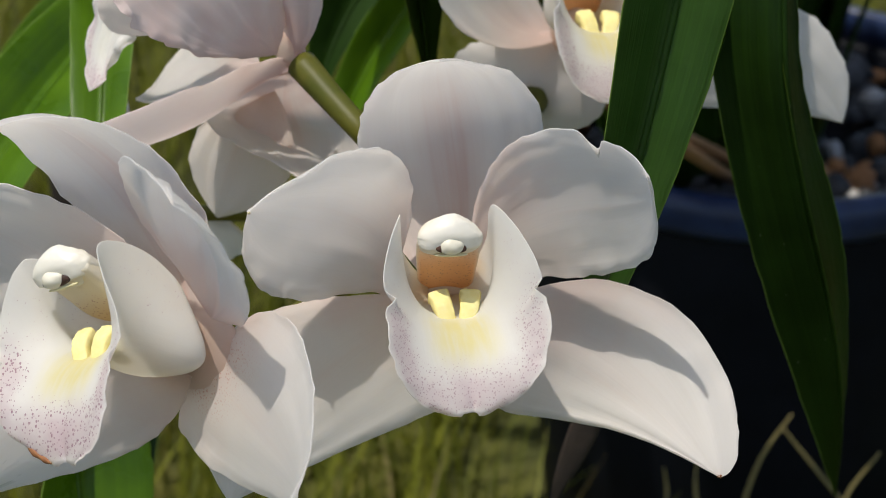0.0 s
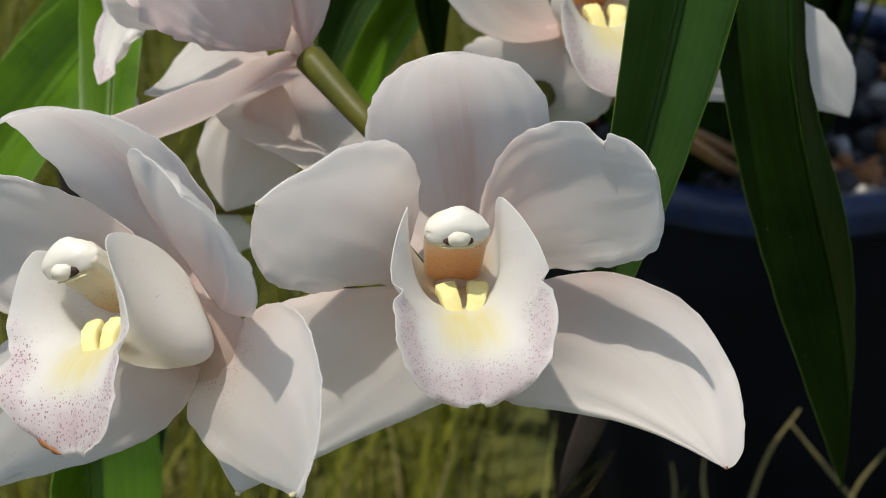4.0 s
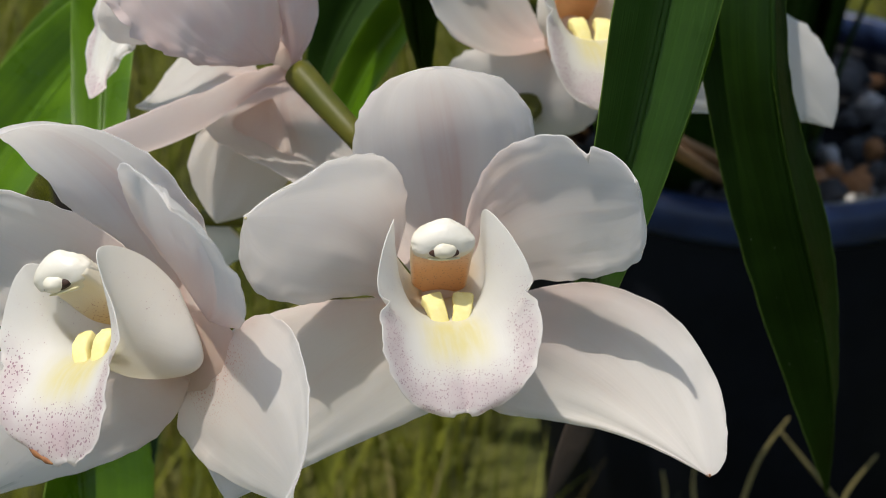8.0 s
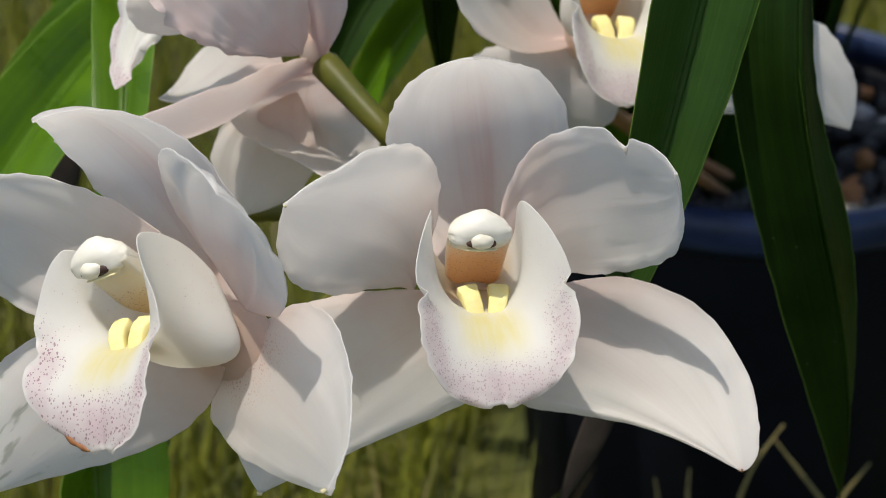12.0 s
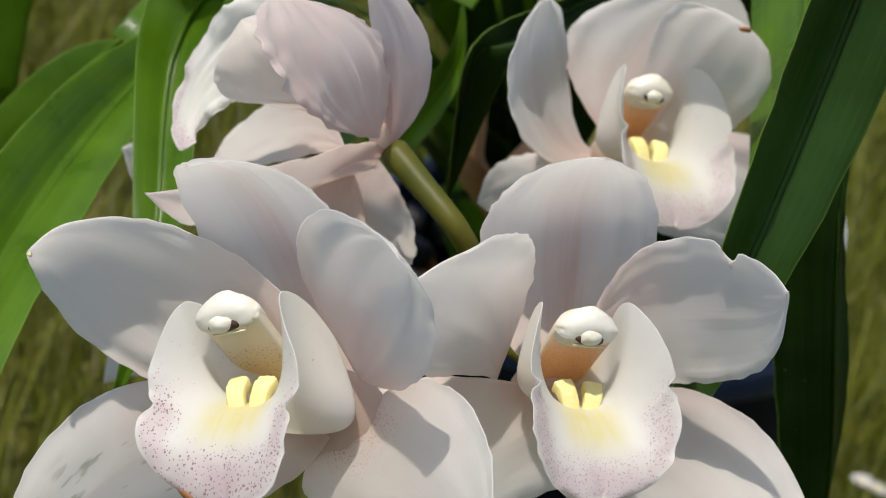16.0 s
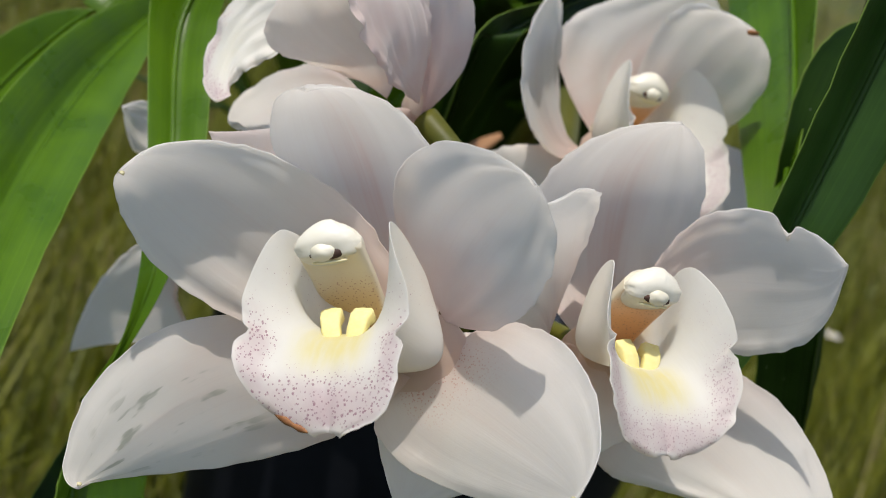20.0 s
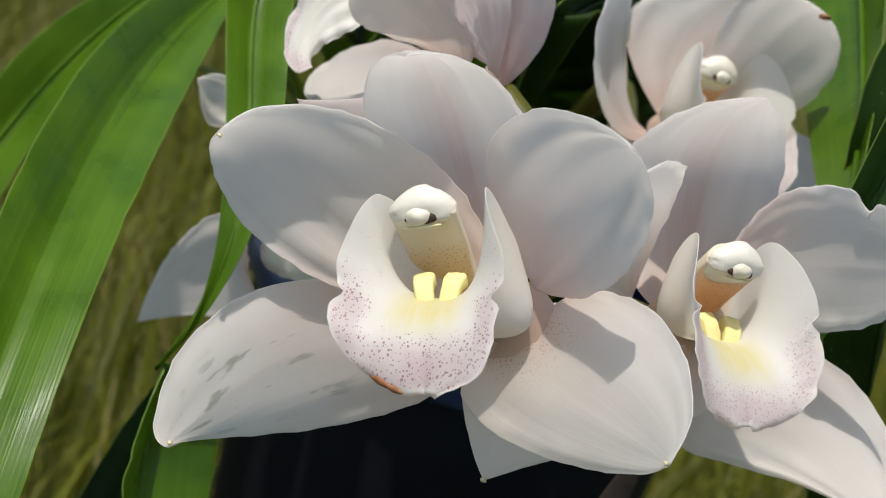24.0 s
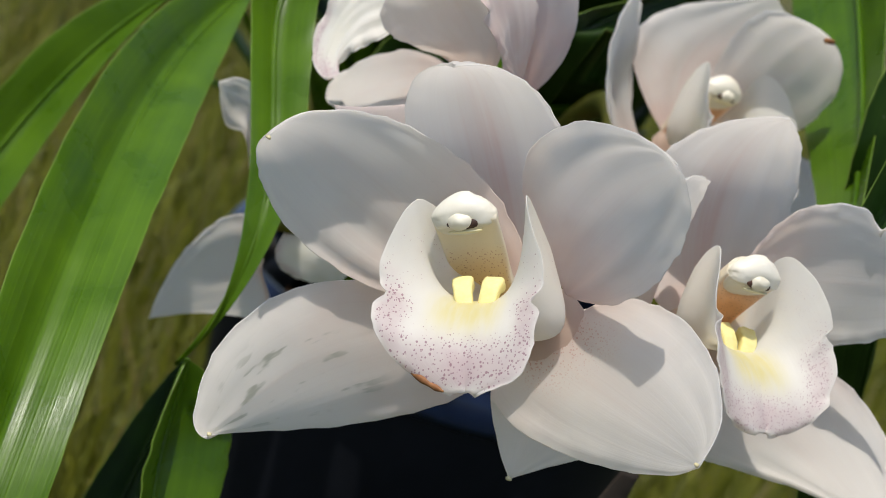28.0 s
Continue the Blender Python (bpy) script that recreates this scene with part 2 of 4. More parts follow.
TIP = plain_material("dry_tip", (0.48, 0.40, 0.20), (0.70, 0.65, 0.42), 700.0, 0.6)
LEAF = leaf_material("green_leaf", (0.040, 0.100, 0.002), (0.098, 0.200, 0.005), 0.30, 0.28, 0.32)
# near-black green: the shade on these leaves is put into the base colour
LEAF_SHADED = leaf_material("shade_darkened_leaf", (0.006, 0.018, 0.0015), (0.015, 0.040, 0.003), 0.45, 0.04, 0.12)
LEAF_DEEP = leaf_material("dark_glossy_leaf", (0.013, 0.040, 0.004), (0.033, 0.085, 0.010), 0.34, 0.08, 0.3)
STEM = plain_material("olive_stem", (0.060, 0.072, 0.006), (0.150, 0.130, 0.014), 60.0, 0.5, 0.1, 0.3, 0.3)
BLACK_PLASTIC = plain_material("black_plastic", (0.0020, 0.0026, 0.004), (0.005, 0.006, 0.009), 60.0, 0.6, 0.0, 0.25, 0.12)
# blue-grey rim; its extra blue stands in for the sky's highlight
RIM_PLASTIC = plain_material("sky_tinted_rim_plastic", (0.008, 0.014, 0.036), (0.024, 0.042, 0.105), 60.0, 0.28, 0.0, 0.2, 0.4)
# most pebbles near-black: the plant's shade over them is in this colour
PEBBLE_SHADED = plain_material("pebble", (0.012, 0.012, 0.012), (0.07, 0.066, 0.06), 40.0, 0.6)
PEBBLE_PALE = plain_material("pale_pebble", (0.22, 0.20, 0.18), (0.58, 0.55, 0.50), 40.0, 0.75)
PEBBLE_RUST = plain_material("rust_pebble", (0.26, 0.10, 0.03), (0.48, 0.24, 0.09), 40.0, 0.75)
DEAD = plain_material("dead_leaf", (0.006, 0.004, 0.003), (0.045, 0.030, 0.020), 60.0, 0.8, 0.0, 0.8)
BULB = plain_material("dry_bulb_scale", (0.20, 0.09, 0.035), (0.45, 0.25, 0.12), 70.0, 0.75, 0.0, 0.7)


def ground_material():
    m = Mat("meadow_soil")
    n = m.noise(m.coords("Object"), 9.0, 8.0, 0.65)
    big = m.noise(m.coords("Object"), 1.6, 3.0)
    colour = m.mix(m.ramp(n, 0.35, 0.68), (0.034, 0.038, 0.005), (0.110, 0.104, 0.014))
    colour = m.mix(m.ramp(big, 0.45, 0.7), colour, (0.052, 0.068, 0.008))
    m.bump(n, 0.8, 0.03)
    return m.done(colour, 0.9)


def grass_material(name, dark, light):
    m = Mat(name)
    g = m.node("ShaderNodeNewGeometry")
    n = m.noise(m.coords("Object"), 2.2, 3.0)
    f = m.math("MULTIPLY_ADD", g.outputs["Random Per Island"], 0.6, m.math("MULTIPLY", n, 0.5), clamp=True)
    return m.done(m.mix(m.ramp(f, 0.25, 0.85), dark, light), 0.6, 0.3)


GROUND = ground_material()
GRASS = grass_material("meadow_grass", (0.076, 0.092, 0.004), (0.22, 0.228, 0.014))
STRAW = grass_material("dry_straw", (0.16, 0.12, 0.035), (0.34, 0.28, 0.11))


# ---- mesh helpers ----
def part(name, mesh, material, parent=None, label=""):
    ob = new(name, mesh)
    if not mesh.materials:
        mesh.materials.append(material)
    ob.parent = parent
    return tagged(ob, label)


def thing(name, at, label, category, group="", kind=""):
    ob = new(name)
    ob.empty_display_size = 0.005
    ob.location = at
    bpy.context.view_layer.update()
    return tagged(ob, label, category, group, kind)


def hung(ob, parent):
    """Keeps world coordinates of a mesh that hangs under a placed empty."""
    ob.parent = parent
    ob.matrix_parent_inverse = Matrix.Translation(-parent.location)
    return ob


def unit(a):
    return a / np.maximum(np.linalg.norm(a, axis=-1, keepdims=True), 1e-12)


def cubic(a, b, c, d, u):
    return (1 - u) ** 3 * a + 3 * u * (1 - u) ** 2 * b + 3 * u * u * (1 - u) * c + u**3 * d


def grid_mesh(name, front, back, uv_rows, uv_cols):
    """A closed sheet from two grids of points of the same size."""
    nu, nv = front.shape[:2]
    verts = np.concatenate([front.reshape(-1, 3), back.reshape(-1, 3)])
    at = lambda side, i, j: side * nu * nv + i * nv + j
    faces, uvs = [], []
    st = lambda i, j: (uv_cols[j], uv_rows[i])
    for i in range(nu - 1):
        for j in range(nv - 1):
            ring = ((i, j), (i, j + 1), (i + 1, j + 1), (i + 1, j))
            faces.append([at(0, *q) for q in ring])
            uvs += [st(*q) for q in ring]
            faces.append([at(1, *q) for q in reversed(ring)])
            uvs += [st(*q) for q in reversed(ring)]
    for j, turn in ((0, 1), (nv - 1, -1)):
        for i in range(nu - 1):
            ring = [(0, i, j), (0, i + 1, j), (1, i + 1, j), (1, i, j)][::turn]
            faces.append([at(*q) for q in ring])
            uvs += [st(q[1], q[2]) for q in ring]
    for i, turn in ((0, -1), (nu - 1, 1)):
        for j in range(nv - 1):
            ring = [(0, i, j), (0, i, j + 1), (1, i, j + 1), (1, i, j)][::turn]
            faces.append([at(*q) for q in ring])
            uvs += [st(q[1], q[2]) for q in ring]
    mesh = bpy.data.meshes.new(name)
    mesh.from_pydata(verts.tolist(), [], faces)
    layer = mesh.uv_layers.new(name="UVMap")
    layer.data.foreach_set("uv", np.array(uvs, dtype=np.float32).ravel())
    mesh.polygons.foreach_set("use_smooth", [True] * len(faces))
    mesh.update()
    return mesh


MIDLINE = []


def sheet(name, base, tip, left, right, face=(0, -1, 0.2), cup=2.0, keel=0.0, ruffle=0.5, thick=0.7, nu=40, nv=22, seed=0, notch=None, ripple=0.0, roll=0.0):
    """A petal or leaf in millimetres: its two edges are cubic curves from base to tip, each with two handles. cup: how deep its
    middle lies behind its edges; keel: a fold along the midrib; ruffle: waves of the rim; notch: (side, place, depth, width)."""
    b, p = np.array(base, float), np.array(tip, float)
    (l1, l2), (r1, r2) = np.array(left, float), np.array(right, float)
    u = np.linspace(0, 1, nu) ** 1.0
    u = 0.5 * u + 0.5 * (0.5 - 0.5 * np.cos(math.pi * u))
    v = np.sin(np.linspace(-1, 1, nv) * math.pi / 2)
    a, c = cubic(b, l1, l2, p, u[:, None]), cubic(b, r1, r2, p, u[:, None])
    wide, mid = c - a, (a + c) / 2
    span = np.linalg.norm(wide, axis=1)
    along = unit(np.gradient(mid, axis=0))
    n = np.cross(wide, along)
    n = n * np.sign((n * np.array(face)).sum(1).mean() or 1)
    n[span < 0.02 * span.max()] = 0
    n = unit(n)
    k = np.array([0.05, 0.25, 0.4, 0.25, 0.05])
    for _ in range(3):
        n = unit(np.stack([np.convolve(np.pad(n[:, i], 2, "edge"), k, "valid") for i in range(3)], 1))
    fold = span / span.max()
    pts = np.empty((nu, nv, 3))
    off = Vector((seed * 7.31, seed * 3.17, seed * 1.73))
    for j, s in enumerate(v):
        depth = -cup * (1 - s * s) * fold**1.2 - keel * (1 - abs(s)) ** 1.35 * fold - roll * abs(s) ** 6 * fold**0.5
        q = mid + s * wide / 2 + n * depth[:, None]
        for i in range(nu):
            place = Vector(q[i] / 9.0) + off
            wave = ruffle * abs(s) ** 3 * noise.noise(place * 2.1) * fold[i] + 0.35 * ruffle * noise.noise(place * 0.8)
            wave += ripple * (noise.noise(Vector((s * 4.0, u[i] * 1.4, seed))) + 0.5 * noise.noise(Vector((s * 9.0, u[i] * 2.5, seed + 3.3)))) * fold[i]
            q[i] += n[i] * wave
            q[i] += wide[i] * s * 0.02 * ruffle * noise.noise(place * 3.3) * abs(s) ** 4
        pts[:, j] = q
    if notch:
        side, place, depth, width = notch
        j = nv - 1 if side > 0 else 0
        for i in range(nu):
            g = math.exp(-((u[i] - place) / width) ** 2)
            for jj in range(nv):
                e = max(0.0, v[jj] * side) ** 6
                pts[i, jj] += (mid[i] - pts[i, j]) * g * e * depth
    body = thick * (1 - 0.75 * np.abs(v) ** 5)
    MIDLINE[:] = [tuple(p / 1000) for p in pts[:: max(1, nu // 9), nv // 2]]
    du, dv = np.gradient(pts, axis=0), np.gradient(pts, axis=1)
    nn = np.cross(dv, du)
    nn = nn * np.sign((nn * n[:, None]).sum() or 1)
    flat = np.linalg.norm(nn, axis=2) < 1e-6
    nn[flat] = np.broadcast_to(n[:, None], pts.shape)[flat]
    nn = unit(nn)
    back = pts - nn * body[None, :, None]
    mesh = grid_mesh(name, pts / 1000, back / 1000, u, v * 0.5 + 0.5)
    bm = bmesh.new()
    bm.from_mesh(mesh)
    bmesh.ops.remove_doubles(bm, verts=bm.verts, dist=0.00002)
    bmesh.ops.recalc_face_normals(bm, faces=bm.faces)
    bm.to_mesh(mesh)
    bm.free()
    return mesh


def tube(name, points, radii, sides=16, flat=1.0, up=(0, 0, 1), caps=True):
    """A round or flattened rod along a smooth line through the points, in metres. flat: its height by its width."""
    pts, rad = np.array(points, float), np.array(radii, float)
    t = np.linspace(0, len(pts) - 1, 6 * (len(pts) - 1) + 1)
    idx = np.arange(len(pts))
    line = np.stack([np.interp(t, idx, pts[:, i]) for i in range(3)], 1)
    r = np.interp(t, idx, rad)
    for _ in range(4):
        line[1:-1] = 0.5 * line[1:-1] + 0.25 * (line[2:] + line[:-2])
        r[1:-1] = 0.5 * r[1:-1] + 0.25 * (r[2:] + r[:-2])
    along = unit(np.gradient(line, axis=0))
    ups = np.array(up, float)
    side = unit(np.cross(along, ups))
    high = unit(np.cross(side, along))
    ang = np.linspace(0, 2 * math.pi, sides, endpoint=False)
    rings = line[:, None] + r[:, None, None] * (np.cos(ang)[None, :, None] * side[:, None] + flat * np.sin(ang)[None, :, None] * high[:, None])
    verts = rings.reshape(-1, 3).tolist()
    faces, uvs, m = [], [], len(line)
    for i in range(m - 1):
        for j in range(sides):
            k2 = (j + 1) % sides
            faces.append([i * sides + j, i * sides + k2, (i + 1) * sides + k2, (i + 1) * sides + j])
            uvs += [(j / sides, i / (m - 1)), ((j + 1) / sides, i / (m - 1)), ((j + 1) / sides, (i + 1) / (m - 1)), (j / sides, (i + 1) / (m - 1))]
    if caps:
        faces.append(list(range(sides))[::-1])
        faces.append([(m - 1) * sides + j for j in range(sides)])
        uvs += [(0.5, 0.0)] * sides + [(0.5, 1.0)] * sides
    mesh = bpy.data.meshes.new(name)
    mesh.from_pydata(verts, [], faces)
    mesh.uv_layers.new(name="UVMap").data.foreach_set("uv", np.array(uvs, dtype=np.float32).ravel())
    mesh.polygons.foreach_set("use_smooth", [True] * len(faces))
    mesh.update()
    return mesh


def lump(name, centre, axes, sizes, seed=0, rough=0.06, detail=3, dent=None):
    """A rounded body with three half-sizes along three axes, a little uneven. dent: (axis, share) flattens one side."""
    bm = bmesh.new()
    bmesh.ops.create_icosphere(bm, subdivisions=detail, radius=1)
    m = np.array(axes, float)
    for v in bm.verts:
        w = np.array(v.co)
        w = w * (1 + rough * noise.noise(v.co * 1.7 + Vector((seed, seed * 2.0, 0))))
        if dent and w[dent[0]] < -dent[1]:
            w[dent[0]] = -dent[1] + 0.15 * (w[dent[0]] + dent[1])
        v.co = Vector(np.array(centre) + (w * np.array(sizes)) @ m)
    for f in bm.faces:
        f.smooth = True
    mesh = bpy.data.meshes.new(name)
    bm.to_mesh(mesh)
    bm.free()
    return mesh


# ---- ground ----
def ground():
    mesh = bpy.data.meshes.new("ground")
    xs = np.concatenate([[-400, -60, -12], np.linspace(-3, 4, 36), [14, 60, 400]])
    ys = np.concatenate([[-400, -60, -8], np.linspace(-1.5, 5, 36), [14, 60, 400]])
    verts = [(x, y, 0.025 * noise.noise((x * 1.1, y * 1.1, 0)) * (abs(x) < 6 and -2 < y < 6)) for x in xs for y in ys]
    k = len(ys)
    mesh.from_pydata(verts, [], [(i * k + j, (i + 1) * k + j, (i + 1) * k + j + 1, i * k + j + 1) for i in range(len(xs) - 1) for j in range(k - 1)])
    mesh.polygons.foreach_set("use_smooth", [True] * len(mesh.polygons))
    return tagged(part("ground", mesh, GROUND), "sunlit rough meadow ground under long grass", "ground", kind="structure")


def grass(name, count, material, tall, label, seed, spread=1.15):
    rng = np.random.default_rng(seed)
    verts, faces = [], []
    for i in range(count):
        x, y = rng.normal(0.3, spread), rng.normal(1.0, spread)
        if math.hypot(x - POT_AT[0], y - POT_AT[1]) < 0.18 or (0.04 < x < 0.50 and 0.3 < y < POT_AT[1] and i % 6):
            continue
        h = tall * rng.uniform(0.5, 1.25)
        yaw, lean = rng.uniform(0, 6.28), rng.normal(0, 0.35)
        bend, wd = rng.normal(0, 0.3), rng.uniform(0.0009, 0.0024)
        dx, dy = math.cos(yaw), math.sin(yaw)
        k = len(verts)
        for s in (0, 0.4, 0.75, 1.0):
            reach = h * (lean * s + bend * s * s)
            px, py, pz = x + dx * reach, y + dy * reach, h * s * (1 - 0.15 * s * abs(bend)) - 0.02
            wv = wd * (1 - s) ** 0.6
            verts += [(px - dy * wv, py + dx * wv, pz), (px + dy * wv, py - dx * wv, pz + 0.0004)]
        faces += [(k, k + 1, k + 3, k + 2), (k + 2, k + 3, k + 5, k + 4), (k + 4, k + 5, k + 7, k + 6)]
    mesh = bpy.data.meshes.new(name)
    mesh.from_pydata(verts, [], faces)
    return tagged(part(name, mesh, material), label, "grass", kind="stuff")


POT_AT = (0.198, 0.72)
ground()
grass("meadow_grass", 64000, GRASS, 0.15, "long green and yellowing meadow grass", 3)
grass("dry_grass", 3500, STRAW, 0.19, "dry straw stalks among the meadow grass", 4)


# ---- pot with pebbles ----
def lathe(name, profile, at, sides=72):
    verts, faces = [], []
    for r, z in profile:
        verts += [(at[0] + r * math.cos(2 * math.pi * j / sides), at[1] + r * math.sin(2 * math.pi * j / sides), z) for j in range(sides)]
    for i in range(len(profile) - 1):
        for j in range(sides):
            k2 = (j + 1) % sides
            faces.append((i * sides + j, i * sides + k2, (i + 1) * sides + k2, (i + 1) * sides + j))
    mesh = bpy.data.meshes.new(name)
    mesh.from_pydata(verts, [], faces)
    mesh.polygons.foreach_set("use_smooth", [True] * len(faces))
    return mesh


def pot():
    p = thing("plant_pot", (*POT_AT, 0.0), "black plastic plant pot with a glossy rolled rim", "pot")
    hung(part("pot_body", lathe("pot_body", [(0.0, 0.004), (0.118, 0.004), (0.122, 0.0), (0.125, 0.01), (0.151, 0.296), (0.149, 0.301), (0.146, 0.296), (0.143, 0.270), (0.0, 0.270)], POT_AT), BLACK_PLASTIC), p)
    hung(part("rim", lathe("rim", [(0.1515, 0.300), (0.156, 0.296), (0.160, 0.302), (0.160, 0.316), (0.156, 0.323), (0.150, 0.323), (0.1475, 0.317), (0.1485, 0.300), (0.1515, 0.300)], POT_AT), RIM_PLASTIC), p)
    rng = np.random.default_rng(8)
    shapes = [lump("pebble", (0, 0, 0), np.eye(3), (1, 0.8, 0.62), s, 0.5, 2) for s in range(6)]
    for s, mesh in enumerate(shapes):
        mesh.materials.append(PEBBLE_RUST if s == 5 else PEBBLE_PALE if s == 2 else PEBBLE_SHADED)
    for i in range(210):
        a, r = rng.uniform(0, 6.28), 0.136 * math.sqrt(rng.uniform())
        ob = new("pebble", shapes[rng.integers(6)])
        size = rng.uniform(0.007, 0.016)
        ob.matrix_basis = pose(POT_AT[0] + r * math.cos(a), POT_AT[1] + r * math.sin(a), 0.281 + rng.uniform(0, 0.018), rng.uniform(0, 360), rng.uniform(0, 360), 0) @ Matrix.Scale(size, 4)
        tagged(ob, "rounded pebble in grey and rust on top of the pot", "pebble", "pebbles in the pot")


pot()


# ---- orchid leaves ----
def leaf(label, material, base, tip, left, right, root, keel=6.0, cup=1.0, ruffle=0.8, thick=1.1, seed=0, nu=44):
    """A strap leaf. root: the points in metres over which it runs on from the end nearer the plant, back to the pot."""
    ob = part("leaf", sheet("leaf", base, tip, left, right, (0, -1, 0.5), cup, keel, ruffle, thick, nu, 18, seed), material)
    rib = list(MIDLINE)
    part("midrib", tube("midrib", rib, [0.0009] * (len(rib) - 1) + [0.0003], 8), material, ob)
    if root:
        foot = (POT_AT[0] + 0.035 * math.cos(seed * 2.4), POT_AT[1] + 0.035 * math.sin(seed * 2.4), 0.290)
        line = [*root, foot]
        part("leaf_base", tube("leaf_base", line, [0.004] + [0.013] * (len(line) - 2) + [0.009], 10, 0.10, (0.1, -0.5, 0.8)), material, ob)
    return tagged(ob, label, "leaf", "orchid leaves")


leaf("dark green strap leaf folded along its midrib, beside a white orchid", LEAF_DEEP, (62.0, 38.0, 790.0), (30.0, 26.0, 565.0), ((42.0, 32.0, 730.0), (38.0, 26.0, 650.0)), ((78.0, 32.0, 730.0), (66.0, 26.0, 640.0)), [(0.062, 0.038, 0.790), (0.10, 0.12, 0.86), (0.17, 0.34, 0.88), (0.2, 0.62, 0.6)], seed=0, keel=7.0)
leaf("strap leaf hanging in shade, its green darkened for it, tapering to a point", LEAF_SHADED, (90.3, 114.8, 671.2), (119.3, 109.9, 470.7), ((37.5, 91.4, 670.3), (84.5, 74.4, 562.9)), ((86.9, 80.7, 569.2), (118.8, 112.0, 608.4)), [(0.0903, 0.1148, 0.6712), (0.12, 0.18, 0.80), (0.19, 0.36, 0.84), (0.21, 0.62, 0.58)], seed=1, keel=-12.0, cup=0.0)
leaf("bright green upright strap leaf behind an orchid flower", LEAF, (51.4, 43.7, 608.3), (108.4, 268.5, 703.6), ((102.1, 231.7, 623.8), (69.5, 293.2, 760.4)), ((160.1, 292.8, 768.2), (-4.3, 288.7, 747.7)), [(0.1084, 0.2685, 0.7036), (0.14, 0.36, 0.76), (0.19, 0.6, 0.62)], seed=2)
leaf("bright green upright leaf with fine lengthwise ribs", LEAF, (-79.7, 134.7, 643.1), (-102.6, 81.2, 530.0), ((-90.5, 180.0, 607.4), (-72.3, 52.8, 606.9)), ((-128.5, 222.1, 639.8), (-80.1, 45.0, 591.6)), [(-0.0797, 0.1347, 0.6431), (-0.06, 0.18, 0.74), (0.04, 0.42, 0.74), (0.15, 0.68, 0.5)], seed=3)
leaf("broad glossy green strap leaf arching down in full sun", LEAF, (-82.9, 241.4, 600.7), (-145.9, -38.1, 392.5), ((-151.4, 179.4, 604.7), (-182.2, -86.4, 566.3)), ((-115.1, 110.8, 566.1), (-141.8, -11.1, 599.4)), [(-0.0829, 0.2414, 0.6007), (-0.03, 0.34, 0.66), (0.06, 0.52, 0.64), (0.16, 0.7, 0.46)], seed=4, keel=9.0, nu=64)
leaf("glossy green strap leaf arching behind another one", LEAF, (-109.7, 233.5, 591.1), (-179.9, 177.5, 470.9), ((-150.3, 211.0, 534.0), (-144.8, 188.1, 489.8)), ((-140.3, 243.4, 586.2), (-169.9, 216.0, 537.7)), [(-0.1097, 0.2335, 0.5911), (-0.06, 0.33, 0.62), (0.06, 0.52, 0.58), (0.17, 0.72, 0.44)], seed=5)
leaf("green strap leaf, half in sun, below a white orchid", LEAF, (-100.4, 80.8, 532.8), (-92.1, 47.6, 453.9), ((-72.2, 91.1, 519.6), (-76.8, 80.9, 492.8)), ((-110.2, 55.4, 514.5), (-108.1, 46.4, 488.5)), [], seed=6, keel=9.0)
leaf("strap leaf below a white orchid, its green darkened for shade", LEAF_SHADED, (-85.7, 151.9, 499.7), (-119.7, 97.9, 430.6), ((-85.7, 107.3, 474.6), (-88.1, 90.8, 447.9)), ((-102.4, 127.4, 488.1), (-111.8, 110.4, 465.2)), [], seed=7)
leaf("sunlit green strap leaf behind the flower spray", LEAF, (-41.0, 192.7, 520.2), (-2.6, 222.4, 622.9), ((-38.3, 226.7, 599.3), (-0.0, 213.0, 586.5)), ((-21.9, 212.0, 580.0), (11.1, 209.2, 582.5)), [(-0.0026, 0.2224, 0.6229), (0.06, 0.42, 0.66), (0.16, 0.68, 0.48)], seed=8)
leaf("shaded strap leaf deep behind the flower spray", LEAF_SHADED, (-41.1, 217.9, 542.3), (-14.8, 248.2, 614.0), ((-49.0, 229.8, 569.5), (-41.6, 240.0, 592.8)), ((-31.8, 237.0, 586.1), (5.9, 233.0, 575.9)), [(-0.0148, 0.2482, 0.614), (0.06, 0.44, 0.66), (0.17, 0.7, 0.46)], seed=9)
leaf("strap leaf crossing behind the flower spray, darkened for shade", LEAF_SHADED, (-2.6, 178.2, 571.2), (73.5, 233.2, 654.1), ((-21.8, 105.7, 675.7), (-12.8, 166.5, 617.2)), ((9.8, 118.9, 698.0), (-8.1, 172.0, 587.5)), [(0.0735, 0.2332, 0.6541), (0.13, 0.46, 0.66), (0.18, 0.7, 0.46)], seed=10)


